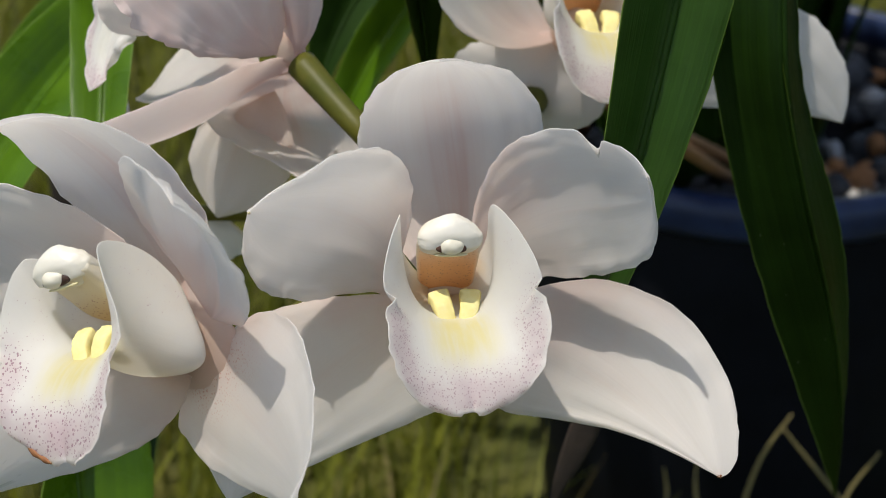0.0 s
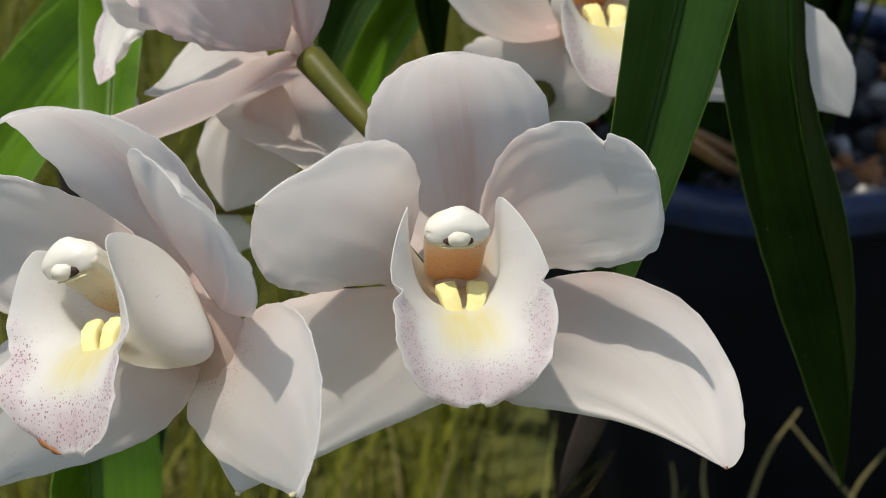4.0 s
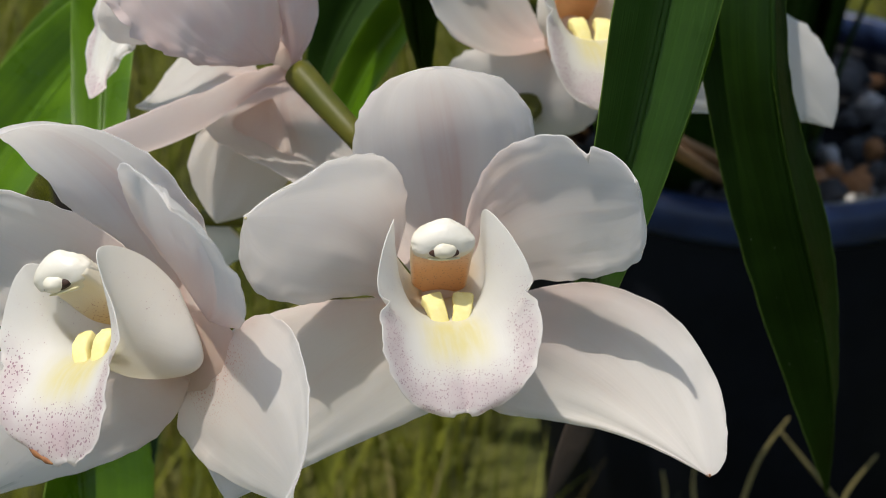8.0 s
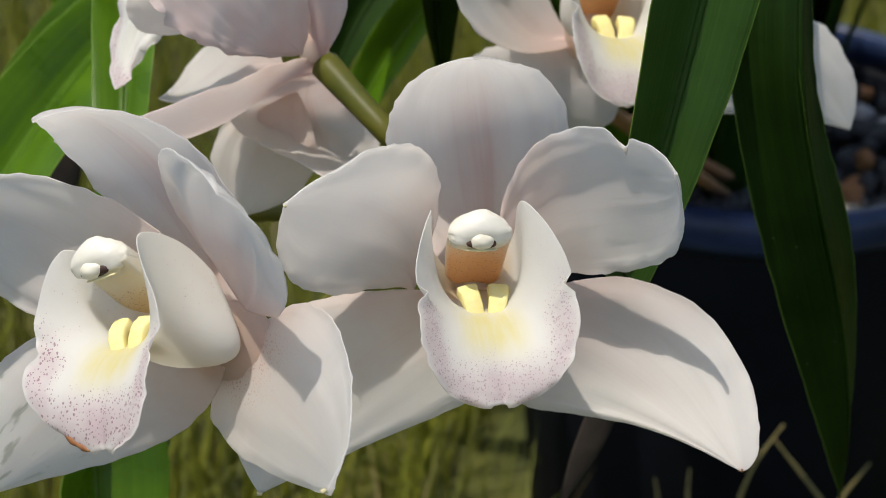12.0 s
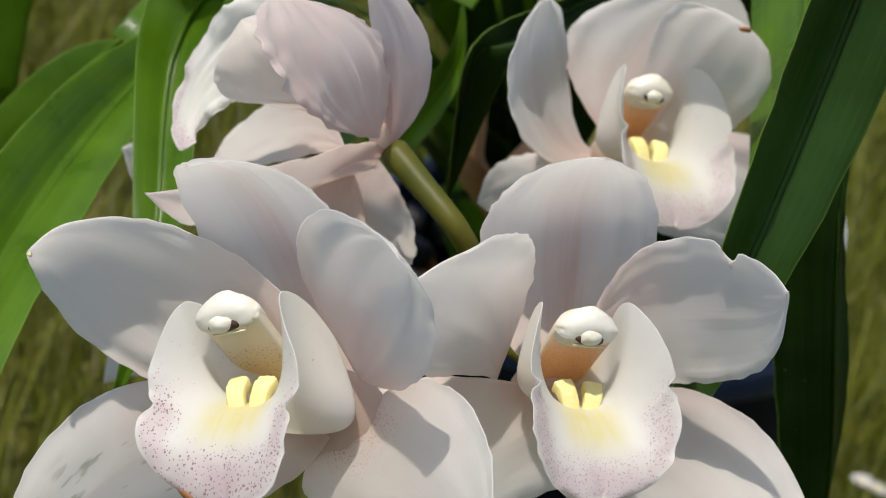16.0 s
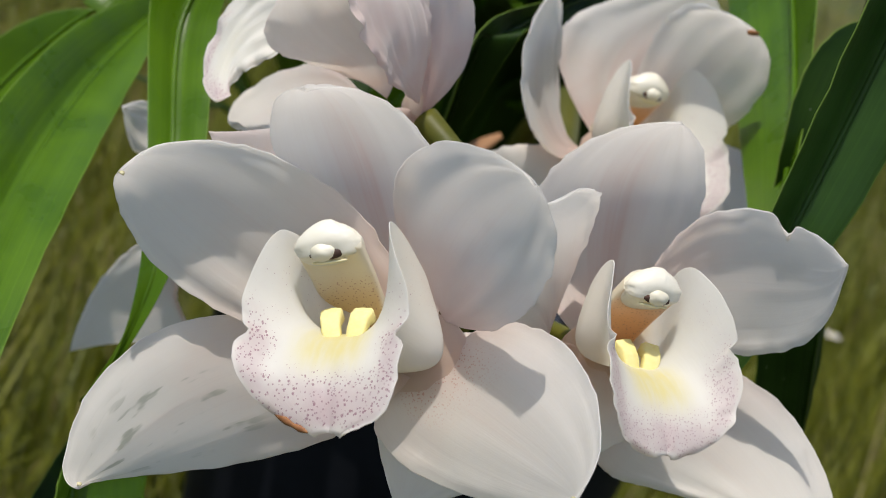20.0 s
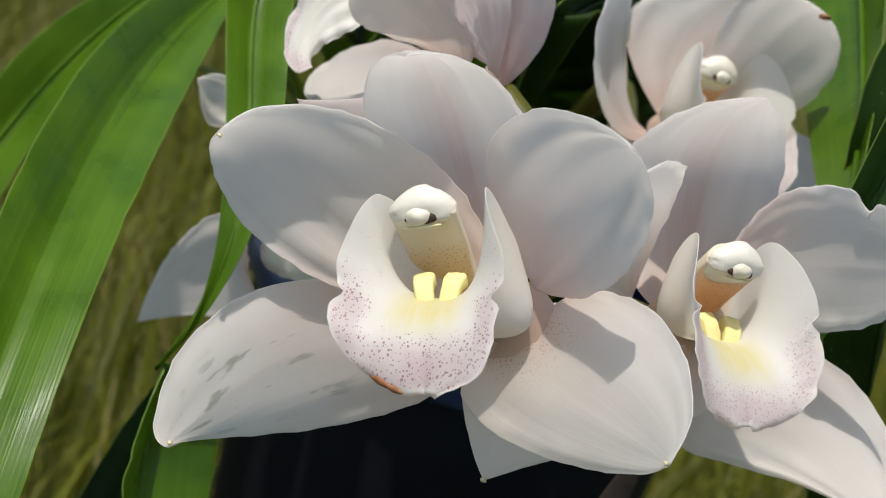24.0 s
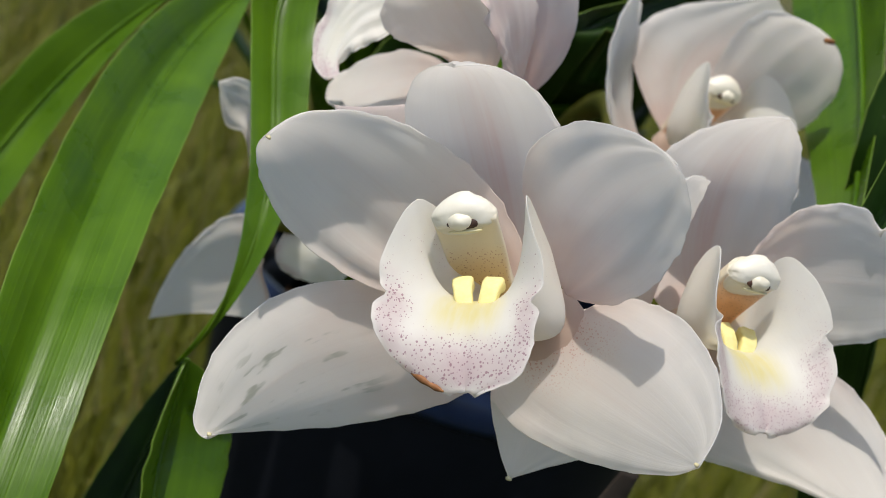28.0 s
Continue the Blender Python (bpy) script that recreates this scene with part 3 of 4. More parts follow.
def clump():
    """The foot of the plant in its pot: dry-scaled bulbs and the crowded lower leaves."""
    rng = np.random.default_rng(21)
    for i in range(6):
        a, r = 0.2 + i * 0.5, 0.03 + 0.008 * i
        x, y = POT_AT[0] + r * math.cos(a), POT_AT[1] + r * math.sin(a)
        bulb = part("pseudobulb", lump("pseudobulb", (x, y, 0.315), np.eye(3), (0.020, 0.020, 0.045), i, 0.15), BULB if i % 2 else STEM)
        tagged(bulb, "swollen orchid bulb wrapped in dry brown scales", "bulb", "bulbs in the pot")
    for i in range(110):
        a = i * 2.4 + rng.uniform(-0.3, 0.3)
        dx, dy = math.cos(a), math.sin(a)
        reach, high = rng.uniform(0.03, 0.22), rng.uniform(0.16, 0.40)
        reach *= 0.35 if dx > 0.15 else 1.0
        r = rng.uniform(0.01, 0.06)
        x, y = POT_AT[0] - 0.03 + r * dx, POT_AT[1] - 0.03 + r * dy
        line = [(x, y, 0.280), (x + dx * reach * 0.3, y + dy * reach * 0.3, 0.29 + high * 0.45), (x + dx * reach * 0.7, y + dy * reach * 0.7, 0.29 + high * 0.85), (x + dx * reach * 1.3, y + dy * reach * 1.3, 0.29 + high)]
        # three blades in four wear the green darkened for shade
        blade = part("leaf", tube("leaf", line, [0.012, 0.017, 0.018, 0.004], 10, 0.10, (dx, dy, 0.3)), LEAF_SHADED if i % 4 else LEAF)
        tagged(blade, "green strap leaf rising from the crowded pot", "leaf", "orchid leaves")


clump()

# ---- orchid flowers ----
def axes_of(face, up):
    n = Vector(face).normalized()
    r = Vector(up).cross(n).normalized()
    return np.array([r, n.cross(r), n])


def smooth_line(stations, steps, rounds):
    """A round curve through all the stations."""
    p = np.array(stations, float)
    p = np.concatenate([[2 * p[0] - p[1]], p, [2 * p[-1] - p[-2]]])
    t = np.linspace(0, len(p) - 3 - 1e-9, steps)
    i, f = t.astype(int), (t % 1)[:, None]
    a, b, c, d = p[i], p[i + 1], p[i + 2], p[i + 3]
    q = 0.5 * (2 * b + (c - a) * f + (2 * a - 5 * b + 4 * c - d) * f * f + (3 * b - a - 3 * c + d) * f**3)
    for _ in range(rounds):
        q[1:-1] = 0.5 * q[1:-1] + 0.25 * (q[2:] + q[:-2])
    return q


# the lips in millimetres from the anther knob: across, up and forward, from claw to tip: floor, left edge, right edge, yellow ridges
LIP_BOAT = (
    [(0.5, -17, -22), (0.8, -19, -18), (1.0, -19, -14), (1.2, -18, -10), (1.5, -17.4, -6), (1.7, -18, -2), (1.9, -19.6, 2), (2.2, -23, 6), (2.6, -28.4, 10), (2.9, -32, 11.5)],
    [(-3, -14, -21.5), (-9.5, -4.4, -17), (-10.4, 2.8, -12), (-10.5, 5.6, -7), (-13.2, 1.6, -0.5), (-15.0, -4.9, 4), (-14.4, -10.6, 6.5), (-14, -19.4, 11.3), (-9, -29.2, 12), (0, -32.8, 11.5)],
    [(4, -14, -22), (9.5, -3.9, -19), (9.3, 4.2, -13.5), (9.9, 7.2, -7), (13.6, 3.6, -0.5), (17.2, -3.0, 3.6), (18.8, -9.9, 5.5), (19, -19.4, 10.2), (12.8, -29.2, 11.2), (4, -32.8, 11.5)],
    [(1.4, 3.4, -13.2, -9.8), (1.5, 2.9, -14.5, -7.2), (1.6, 1.9, -18.4, -5.2)],
)
LIP_SKEWED = (
    [(10, -25.5, -23), (8.5, -27, -19.5), (6.5, -25.6, -15.5), (4.5, -22, -12), (3, -18.6, -8), (2, -18, -4), (1.8, -19.6, 1), (2, -23, 5.5), (2.5, -29, 9.5), (3.5, -34.5, 11)],
    [(7, -22, -23.5), (1, -11, -20), (-5, -2, -14), (-10, 3.4, -8), (-12.7, 3.2, -5), (-15.7, -2.5, -2), (-17.8, -9, 0.5), (-17.2, -14.7, 3.1), (-17, -20.5, 9.8), (-10.5, -30, 9.6), (0.0, -35.3, 10.8)],
    [(11, -22, -24.5), (14.5, -10.5, -21.5), (12.5, -2.6, -18.5), (11.8, 2.8, -12), (12.4, 4.8, -4), (14, -1, -1.5), (17.2, -9, 0.5), (17.2, -15.5, 3), (17.6, -22.5, 10.5), (15.2, -31.0, 13), (5.6, -35.2, 11.5)],
    [(1.2, 3.4, -14.0, -8.4), (1.4, 3.0, -15.2, -5.6), (1.8, 2.2, -19.2, -3.2)],
)


def lip(flower, knob, face, up, material, form, scale=1.0, belly=5.0, nick_at=0.635, seed=0, withered=None, lift=(0.0, 0.0)):
    """The boat-shaped lip: two raised side lobes round the column and a spotted front lobe that curls down."""
    m, c = axes_of(face, up), np.array(knob)
    nu, nv = 72, 45
    floor, left, right = [smooth_line(s, nu, 5) for s in form[:3]]
    v = np.sin(np.linspace(-1, 1, nv) * math.pi / 2)
    pts = np.empty((nu, nv, 3))
    u = np.linspace(0, 1, nu)
    for j, s in enumerate(v):
        d = (right if s > 0 else left) - floor
        d[:, 1] += lift[1 if s > 0 else 0] * np.exp(-((u - 0.37) / 0.15) ** 2)
        k = abs(s)
        out = np.sign(s) * belly * math.sin(math.pi * k**0.9) * np.exp(-((u - 0.20) / 0.19) ** 2)
        q = floor + np.stack([d[:, 0] * k**0.82 + out, d[:, 1] * k**2.1, d[:, 2] * k**1.9], 1)
        for i in range(nu):
            place = Vector((s * 2.0 + seed, u[i] * 9.0, seed))
            free = min(1.0, max(0.0, (u[i] - nick_at + 0.1) * 5))
            wave = noise.noise(place) * 1.7 * k**4 * free + noise.noise(Vector((s * 3.0, u[i] * 30.0, seed))) * 1.0 * k**5 * free
            wave += 0.5 * k**3 * noise.noise(Vector((s * 2.0, u[i] * 14.0, seed + 5)))
            nick = 2.2 * math.exp(-((u[i] - nick_at) / 0.018) ** 2) * k**8
            q[i] += np.array((-np.sign(s) * nick, 0.3 * wave, wave))
            jag = 1.0 * k**8 * noise.noise(Vector((np.sign(s) * 3.7, u[i] * 34.0, seed))) * free
            q[i, 0] += np.sign(s) * jag * (1 - u[i] ** 6)
            q[i, 1] += jag * u[i] ** 6
            groove = 0.45 * math.exp(-((s - 0.02) / 0.05) ** 2) * max(0.0, min(1.0, (u[i] - 0.6) * 5))
            q[i] += np.array((0, -0.5, -1)) * groove
        pts[:, j] = q
    dv, du = np.gradient(pts, axis=1), np.gradient(pts, axis=0)
    nn = unit(np.cross(dv, du))
    body = 0.6 * (1 - 0.7 * np.abs(v) ** 6)
    back = pts - nn * body[None, :, None]
    place = lambda p: c + 0.001 * scale * (np.asarray(p) @ m)
    mesh = grid_mesh("lip", place(pts), place(back), u, v * 0.5 + 0.5)
    bm = bmesh.new()
    bm.from_mesh(mesh)
    bmesh.ops.recalc_face_normals(bm, faces=bm.faces)
    bm.to_mesh(mesh)
    bm.free()
    piece = hung(part("lip", mesh, material), flower)
    if withered:
        rows = np.linspace(withered[0] * nu, withered[1] * nu, 6).astype(int)
        edge = tube("withered_edge", place(pts[rows, 0] + np.array((0.5, 0.2, 0.25))), [0.0002, 0.0006, 0.0009, 0.0005, 0.0008, 0.0002], 10, 0.7, tuple(m[2]))
        hung(part("withered_edge", edge, BROWN, None, "torn brown withered lip edge"), flower)
    for s in (-1, 1):
        line = smooth_line([(x + w * s, y, z) for x, w, y, z in form[3]], 16, 1)
        run = np.linspace(0, 1, 16)
        half, high = 2.35 - 0.55 * run, 1.8 - 0.8 * run
        way = unit(np.gradient(line, axis=0))
        out = unit(np.cross(way, np.array((0.0, 0.78, 0.62))))
        rise = unit(np.cross(out, way))
        loop = np.linspace(0, 2 * math.pi, 24, endpoint=False)
        box_x, box_y = np.sign(np.cos(loop)) * np.abs(np.cos(loop)) ** 0.5, np.sign(np.sin(loop)) * np.abs(np.sin(loop)) ** 0.5
        ring = line[:, None] + (half[:, None] * box_x)[..., None] * out[:, None] + (high[:, None] * box_y)[..., None] * rise[:, None]
        flat = ring.reshape(-1, 3)
        flat = flat + np.array([[0.22 * noise.noise(Vector(p) * 1.3 + Vector((seed, k2, 0))) for k2 in (0, 5, 9)] for p in flat])
        ends = [line[0] - 0.25 * way[0], line[-1]]
        sheath = [(i * 24 + j, i * 24 + (j + 1) % 24, (i + 1) * 24 + (j + 1) % 24, (i + 1) * 24 + j) for i in range(15) for j in range(24)]
        sheath += [((j + 1) % 24, j, 384) for j in range(24)] + [(360 + j, 360 + (j + 1) % 24, 385) for j in range(24)]
        ridge = bpy.data.meshes.new("callus_ridge")
        ridge.from_pydata([tuple(p) for p in place(np.concatenate([flat, ends]))], [], sheath)
        ridge.polygons.foreach_set("use_smooth", [len(f) == 4 for f in sheath])
        hung(part("callus_ridge", ridge, YELLOW, None, "yellow waxy ridge"), flower)
    return piece


COLUMN_STRAIGHT = [(0.8, -14, -20), (0.6, -8.5, -15), (0.2, -3, -8.5), (0, 0.8, -3.6)]
COLUMN_LEANING = [(8.2, -22.3, -21), (3.9, -12.8, -15), (1.9, -5.2, -9), (0.4, 0.6, -4.2)]


def column(flower, knob, face, up, material, line, scale=1.0, turned=0.0):
    """The arched column over the lip: rounded back, flat hollowed underside, a hooded anther cap and the pale knob on a
    dark lump for its shaded hollow.
    """
    m = axes_of(face, up)
    c = np.array(knob) - 0.0026 * scale * m[2]
    at = lambda r, u, n: c + scale * 0.001 * (r * m[0] + u * m[1] + n * m[2])
    size = lambda *a: 0.001 * scale * np.array(a)
    rows, sides = 30, 48
    spine = smooth_line(line, rows, 2)
    along = unit(np.gradient(spine, axis=0))
    side = unit(np.cross(along, np.array((0.0, 1.0, 0.0))))
    high = unit(np.cross(side, along))
    s = np.linspace(0, 1, rows)[:, None]
    a = np.linspace(0, 2 * math.pi, sides, endpoint=False)[None, :]
    wide = 5.9 + 1.0 * s - 0.2 * s**6
    tall = np.where(np.sin(a) > 0, 4.8 * np.sin(a), -2.3 * np.abs(np.sin(a)) ** 0.45 + 1.5 * np.clip(-np.sin(a), 0, 1) ** 4)
    flange = 1.0 + 0.05 * np.exp(-(((a % (2 * math.pi)) - 1.5 * math.pi) ** 2 - 1.9) ** 2 * 2.0)
    ring = spine[:, None] + (wide * np.cos(a) * flange)[..., None] * side[:, None] + (tall * (0.85 + 0.15 * s))[..., None] * high[:, None]
    verts = [tuple(at(*p)) for p in ring.reshape(-1, 3)]
    faces, uvs = [], []
    for i in range(rows - 1):
        for j in range(sides):
            k = (j + 1) % sides
            faces.append((i * sides + j, i * sides + k, (i + 1) * sides + k, (i + 1) * sides + j))
            uvs += [(j / sides, i / (rows - 1)), ((j + 1) / sides, i / (rows - 1)), ((j + 1) / sides, (i + 1) / (rows - 1)), (j / sides, (i + 1) / (rows - 1))]
    for i in (0, rows - 1):
        faces.append(tuple(range(i * sides, (i + 1) * sides)))
        uvs += [(0.25, i / (rows - 1))] * sides
    body = bpy.data.meshes.new("column")
    body.from_pydata(verts, [], faces)
    body.uv_layers.new(name="UVMap").data.foreach_set("uv", np.array(uvs, dtype=np.float32).ravel())
    body.polygons.foreach_set("use_smooth", [True] * len(faces))
    hung(part("column", body, material), flower)
    tip, lean = spine[-1] + np.array((0.0, -0.8, 0.0)), along[-3]
    bm = bmesh.new()
    bmesh.ops.create_icosphere(bm, subdivisions=5, radius=1)
    for v in bm.verts:
        r, u, n = v.co
        crown = max(0.0, u) ** 1.3
        n2 = n * (3.9 if n > 0 else 7.5)
        full = 1 / math.sqrt(1 - 0.8 * min(0.0, u) ** 2)
        r2 = r * (6.9 - 2.3 * crown) * full
        n2 *= full if n > 0 else 1.0
        u2 = u * (4.7 if u > 0 else 3.1)
        if n < 0:
            u2 += n2 * 0.9 * lean[1] / max(0.3, lean[2]) if lean[2] > 0.65 else n2 * 0.55
            r2 += n2 * lean[0]
        bulge = 0.22 * noise.noise(v.co * 2.3 + Vector(line[0])) + 0.10 * noise.noise(v.co * 6.0)
        hollow = 0.7 * math.exp(-((r2 / 3.4) ** 2) - ((u2 + 1.6) / 1.5) ** 2) * (n > 0)
        v.co = Vector(at(tip[0] + r2 + bulge, tip[1] + 1.2 + u2 + bulge, tip[2] + 0.6 + n2 - hollow))
    for f in bm.faces:
        f.smooth = True
    mesh = bpy.data.meshes.new("anther_cap")
    bm.to_mesh(mesh)
    bm.free()
    hung(part("anther_cap", mesh, IVORY), flower)
    x, y, z = tip
    # near-black lump: the shade inside the hollow, made as a coloured body
    hung(part("anther_slot_shade", lump("anther_slot_shade", at(x + 0.45 * turned, y - 0.75, z + 3.3), m, size(3.4, 1.35, 1.0), 3, 0.10), SLOT, None, "dark lump standing for the shaded hollow under the cap"), flower)
    hung(part("anther_knob", lump("anther_knob", at(x + turned, y - 0.35, z + 3.3), m, size(2.65, 1.9, 1.85), 2, 0.12), KNOB), flower)
    hung(part("anther_rim", lump("anther_rim", at(x, y - 2.45, z + 2.3), m, size(3.6, 0.45, 1.2), 4, 0.10), YELLOW_PALE, None, "yellowish rim under the anther"), flower)


def heart(flower, base, face, up):
    """Where the sepals and petals grow together behind the lip."""
    m = axes_of(face, up)
    return hung(part("flower_base", lump("flower_base", np.array(base) - 0.0030 * m[2], m, (0.0105, 0.0095, 0.0036), 6, 0.15), PETAL_WARM), flower)


def speck(flower, name, at, sizes, face, material, label, seed=0):
    return hung(part(name, lump(name, at, axes_of(face, (0.2, 0.1, 1)), np.array(sizes) / 1000, seed, 0.5, 2), material, None, label), flower)


def petal(flower, name, material, base, tip, left, right, face, label="", **shape):
    return hung(part(name, sheet(name, base, tip, left, right, face, **shape), material, None, label), flower)


# the open flower with the dark-eyed column
flower = thing("orchid_flower", (0.0024, 0.0119, 0.5998), "open white cymbidium orchid flower with a pink spotted lip", "flower", "flowers of the spray")
face = (0.115, -0.957, 0.264)
column(flower, (0.0029, -0.005, 0.6234), face, (0, 0.26, 0.96), COLUMN, COLUMN_STRAIGHT, 1.0)
heart(flower, (0.0024, 0.0119, 0.5998), face, (0, 0.26, 0.96))
lip(flower, (0.0029, -0.005, 0.6234), face, (0, 0.26, 0.96), LIP_FINE, LIP_BOAT, seed=1)
petal(flower, "dorsal_sepal", PETAL_STREAKED, (2.3, 12.2, 599.6), (0.3, 11.7, 657.7), ((-19.4, 48.4, 599.6), (-28.8, 35.3, 643.2)), ((34.0, 41.6, 621.7), (26.4, 40.3, 644.8)), face, seed=15, cup=2.5, ruffle=1.0, ripple=1.5, roll=1.0)
petal(flower, "petal", PETAL, (-12.7, 12.1, 599.1), (-38.3, -11.5, 635.3), ((-8.0, 19.9, 606.2), (-46.9, -7.1, 594.0)), ((0.4, 49.0, 608.9), (-1.8, 4.0, 659.0)), face, seed=5, cup=2.5, nu=72, ripple=1.5, ruffle=1.0, roll=1.0, notch=(1, 0.88, 0.16, 0.03))
petal(flower, "petal", PETAL, (7.1, 11.5, 601.1), (41.8, -4.0, 639.2), ((2.1, 23.9, 653.7), (40.3, 9.9, 641.8)), ((25.1, 21.2, 607.1), (54.9, 4.1, 598.2)), face, seed=24, cup=2.5, nu=72, ripple=1.0, ruffle=1.0, roll=1.0, notch=(-1, 0.67, 0.34, 0.022))
petal(flower, "lateral_sepal", PETAL, (5.0, 10.2, 595.8), (61.1, -11.4, 569.3), ((63.6, 53.1, 607.5), (73.7, -12.2, 572.9)), ((8.5, 14.3, 549.8), (19.9, 20.9, 578.2)), face, seed=13, cup=-2.0, ruffle=1.0, ripple=1.5, roll=1.0)
petal(flower, "lateral_sepal", PETAL, (2.6, 12.2, 600.2), (-44.9, -20.5, 569.2), ((27.8, 9.0, 579.3), (8.6, 7.8, 580.5)), ((-44.4, 11.7, 607.4), (-65.1, -7.3, 597.3)), face, seed=28, cup=-2.0, ruffle=1.0, ripple=1.5, roll=1.0)
speck(flower, "petal_tip", (-0.0381, -0.0116, 0.6352), (0.37, 0.27, 0.37), face, TIP, "yellowed dry tip", 2)
speck(flower, "sepal_tip", (0.0612, -0.0107, 0.5692), (0.68, 0.54, 0.82), face, BROWN, "brown dry tip", 5)
speck(flower, "sepal_tip", (-0.0449, -0.0203, 0.5692), (0.68, 0.54, 0.82), face, TIP, "brown dry tip", 7)


# its neighbour with a browned lip edge
flower = thing("orchid_flower", (-0.0506, -0.0168, 0.6039), "open white cymbidium orchid flower with a browned lip edge", "flower", "flowers of the spray")
face = (-0.54, -0.82, 0.18)
column(flower, (-0.0775, -0.0227, 0.6264), (-0.315, -0.898, 0.308), (-0.30, 0.41, 0.86), COLUMN_PALE, COLUMN_LEANING, 1.0, -1.1)
heart(flower, (-0.0506, -0.0168, 0.6039), face, (-0.42, 0.05, 0.9))
lip(flower, (-0.0775, -0.0227, 0.6264), face, (-0.42, 0.05, 0.9), LIP, LIP_SKEWED, belly=6.5, nick_at=0.71, seed=5, withered=(0.91, 0.985))
petal(flower, "dorsal_sepal", PETAL_STREAKED, (-50.2, -16.5, 603.9), (-87.3, -12.6, 654.0), ((-77.1, 29.5, 606.7), (-96.5, 18.2, 643.6)), ((-37.3, 5.9, 626.5), (-62.0, -7.6, 662.2)), face, seed=4, cup=2.5, ruffle=1.0, ripple=1.5, roll=1.0)
petal(flower, "petal", PETAL, (-50.7, -16.4, 605.0), (-116.7, -0.7, 625.6), ((-104.5, 5.7, 585.3), (-119.1, 15.4, 615.6)), ((-58.6, -6.9, 635.8), (-104.0, 3.0, 646.0)), face, seed=5, cup=2.5, ruffle=1.0, ripple=1.5, roll=1.0)
petal(flower, "petal", PETAL, (-46.6, -15.7, 613.0), (-47.8, -44.7, 655.1), ((-78.0, 13.0, 637.6), (-60.6, -28.6, 662.9)), ((-33.1, -29.7, 611.9), (-35.3, -47.2, 647.2)), face, seed=6, cup=2.5, ruffle=1.0, ripple=1.5, roll=1.0)
petal(flower, "lateral_sepal", PETAL_FRECKLED, (-45.7, -16.4, 603.5), (-28.1, -64.6, 602.9), ((-32.8, -7.3, 627.9), (-14.3, -56.7, 623.5)), ((-76.9, -6.2, 572.3), (-20.5, -42.1, 581.3)), face, seed=35, cup=-2.0, ripple=0.9, ruffle=1.0)
petal(flower, "lateral_sepal", PETAL_BRUISED, (-51.5, -18.3, 600.1), (-112.0, -16.6, 562.3), ((-56.4, -10.8, 570.9), (-92.7, 19.8, 548.5)), ((-112.2, 39.2, 604.8), (-122.0, -17.3, 557.7)), face, seed=4, cup=-2.0, ripple=0.9, ruffle=1.0)
speck(flower, "petal_tip", (-0.1165, -0.0006, 0.6255), (0.68, 0.41, 0.61), face, TIP, "yellowed dry tip")
speck(flower, "sepal_tip", (-0.1118, -0.0165, 0.5627), (0.54, 0.41, 0.75), face, TIP, "yellowed dry tip", 4)
speck(flower, "sepal_tip", (-0.0283, -0.0646, 0.6032), (0.61, 0.41, 0.75), face, TIP, "yellowed dry tip", 6)


# the flower behind
flower = thing("orchid_flower", (0.0416, 0.1445, 0.6078), "white cymbidium orchid flower half hidden behind a leaf", "flower", "flowers of the spray")
face = (0.2, -0.93, 0.3)
column(flower, (0.0426, 0.1307, 0.6327), face, (0.05, 0.3, 0.95), COLUMN, COLUMN_STRAIGHT, 1.0)
heart(flower, (0.0416, 0.1445, 0.6078), face, (0.05, 0.3, 0.95))
lip(flower, (0.0438, 0.1252, 0.6345), face, (0.05, 0.3, 0.95), LIP_FINE, LIP_BOAT, 1.08, seed=9, lift=(1.0, 2.0))
petal(flower, "petal", PETAL, (38.6, 150.6, 604.8), (7.7, 146.3, 650.8), ((-0.7, 111.4, 603.4), (-10.9, 108.9, 642.8)), ((19.7, 166.1, 602.0), (26.3, 171.9, 651.1)), face, seed=2, cup=2.5, ruffle=1.0, ripple=1.5, roll=1.0)
petal(flower, "dorsal_sepal", PETAL_STREAKED, (40.4, 150.1, 606.1), (66.4, 178.0, 657.0), ((8.3, 166.1, 635.6), (15.8, 173.3, 643.0)), ((79.9, 161.0, 622.0), (89.9, 169.5, 639.3)), face, seed=18, cup=2.5, ruffle=1.0, ripple=1.5, roll=1.0)
petal(flower, "petal", PETAL, (40.7, 150.0, 605.9), (57.7, 118.0, 659.8), ((40.9, 143.6, 647.4), (32.4, 134.0, 668.0)), ((70.4, 137.0, 611.3), (82.4, 122.8, 646.8)), face, seed=3, cup=2.5, ruffle=1.0, ripple=1.5, roll=1.0)
petal(flower, "lateral_sepal", PETAL, (41.0, 150.0, 605.9), (2.8, 156.8, 582.2), ((60.5, 141.2, 578.5), (37.2, 140.1, 565.1)), ((10.2, 144.4, 606.4), (-0.4, 145.5, 603.3)), face, seed=19, cup=-2.0, ruffle=1.0, ripple=1.5, roll=1.0)
petal(flower, "lateral_sepal", PETAL, (40.4, 150.1, 605.9), (118.0, 152.2, 574.9), ((91.8, 167.1, 629.7), (127.5, 158.3, 600.7)), ((47.4, 142.2, 572.0), (74.0, 153.0, 586.9)), face, seed=14, cup=-2.0, ruffle=1.0, ripple=1.5, roll=1.0)
speck(flower, "withered_edge", (0.0583, 0.1182, 0.6590), (1.5, 0.7, 2.3), face, BROWN, "brown withered petal edge", 8)

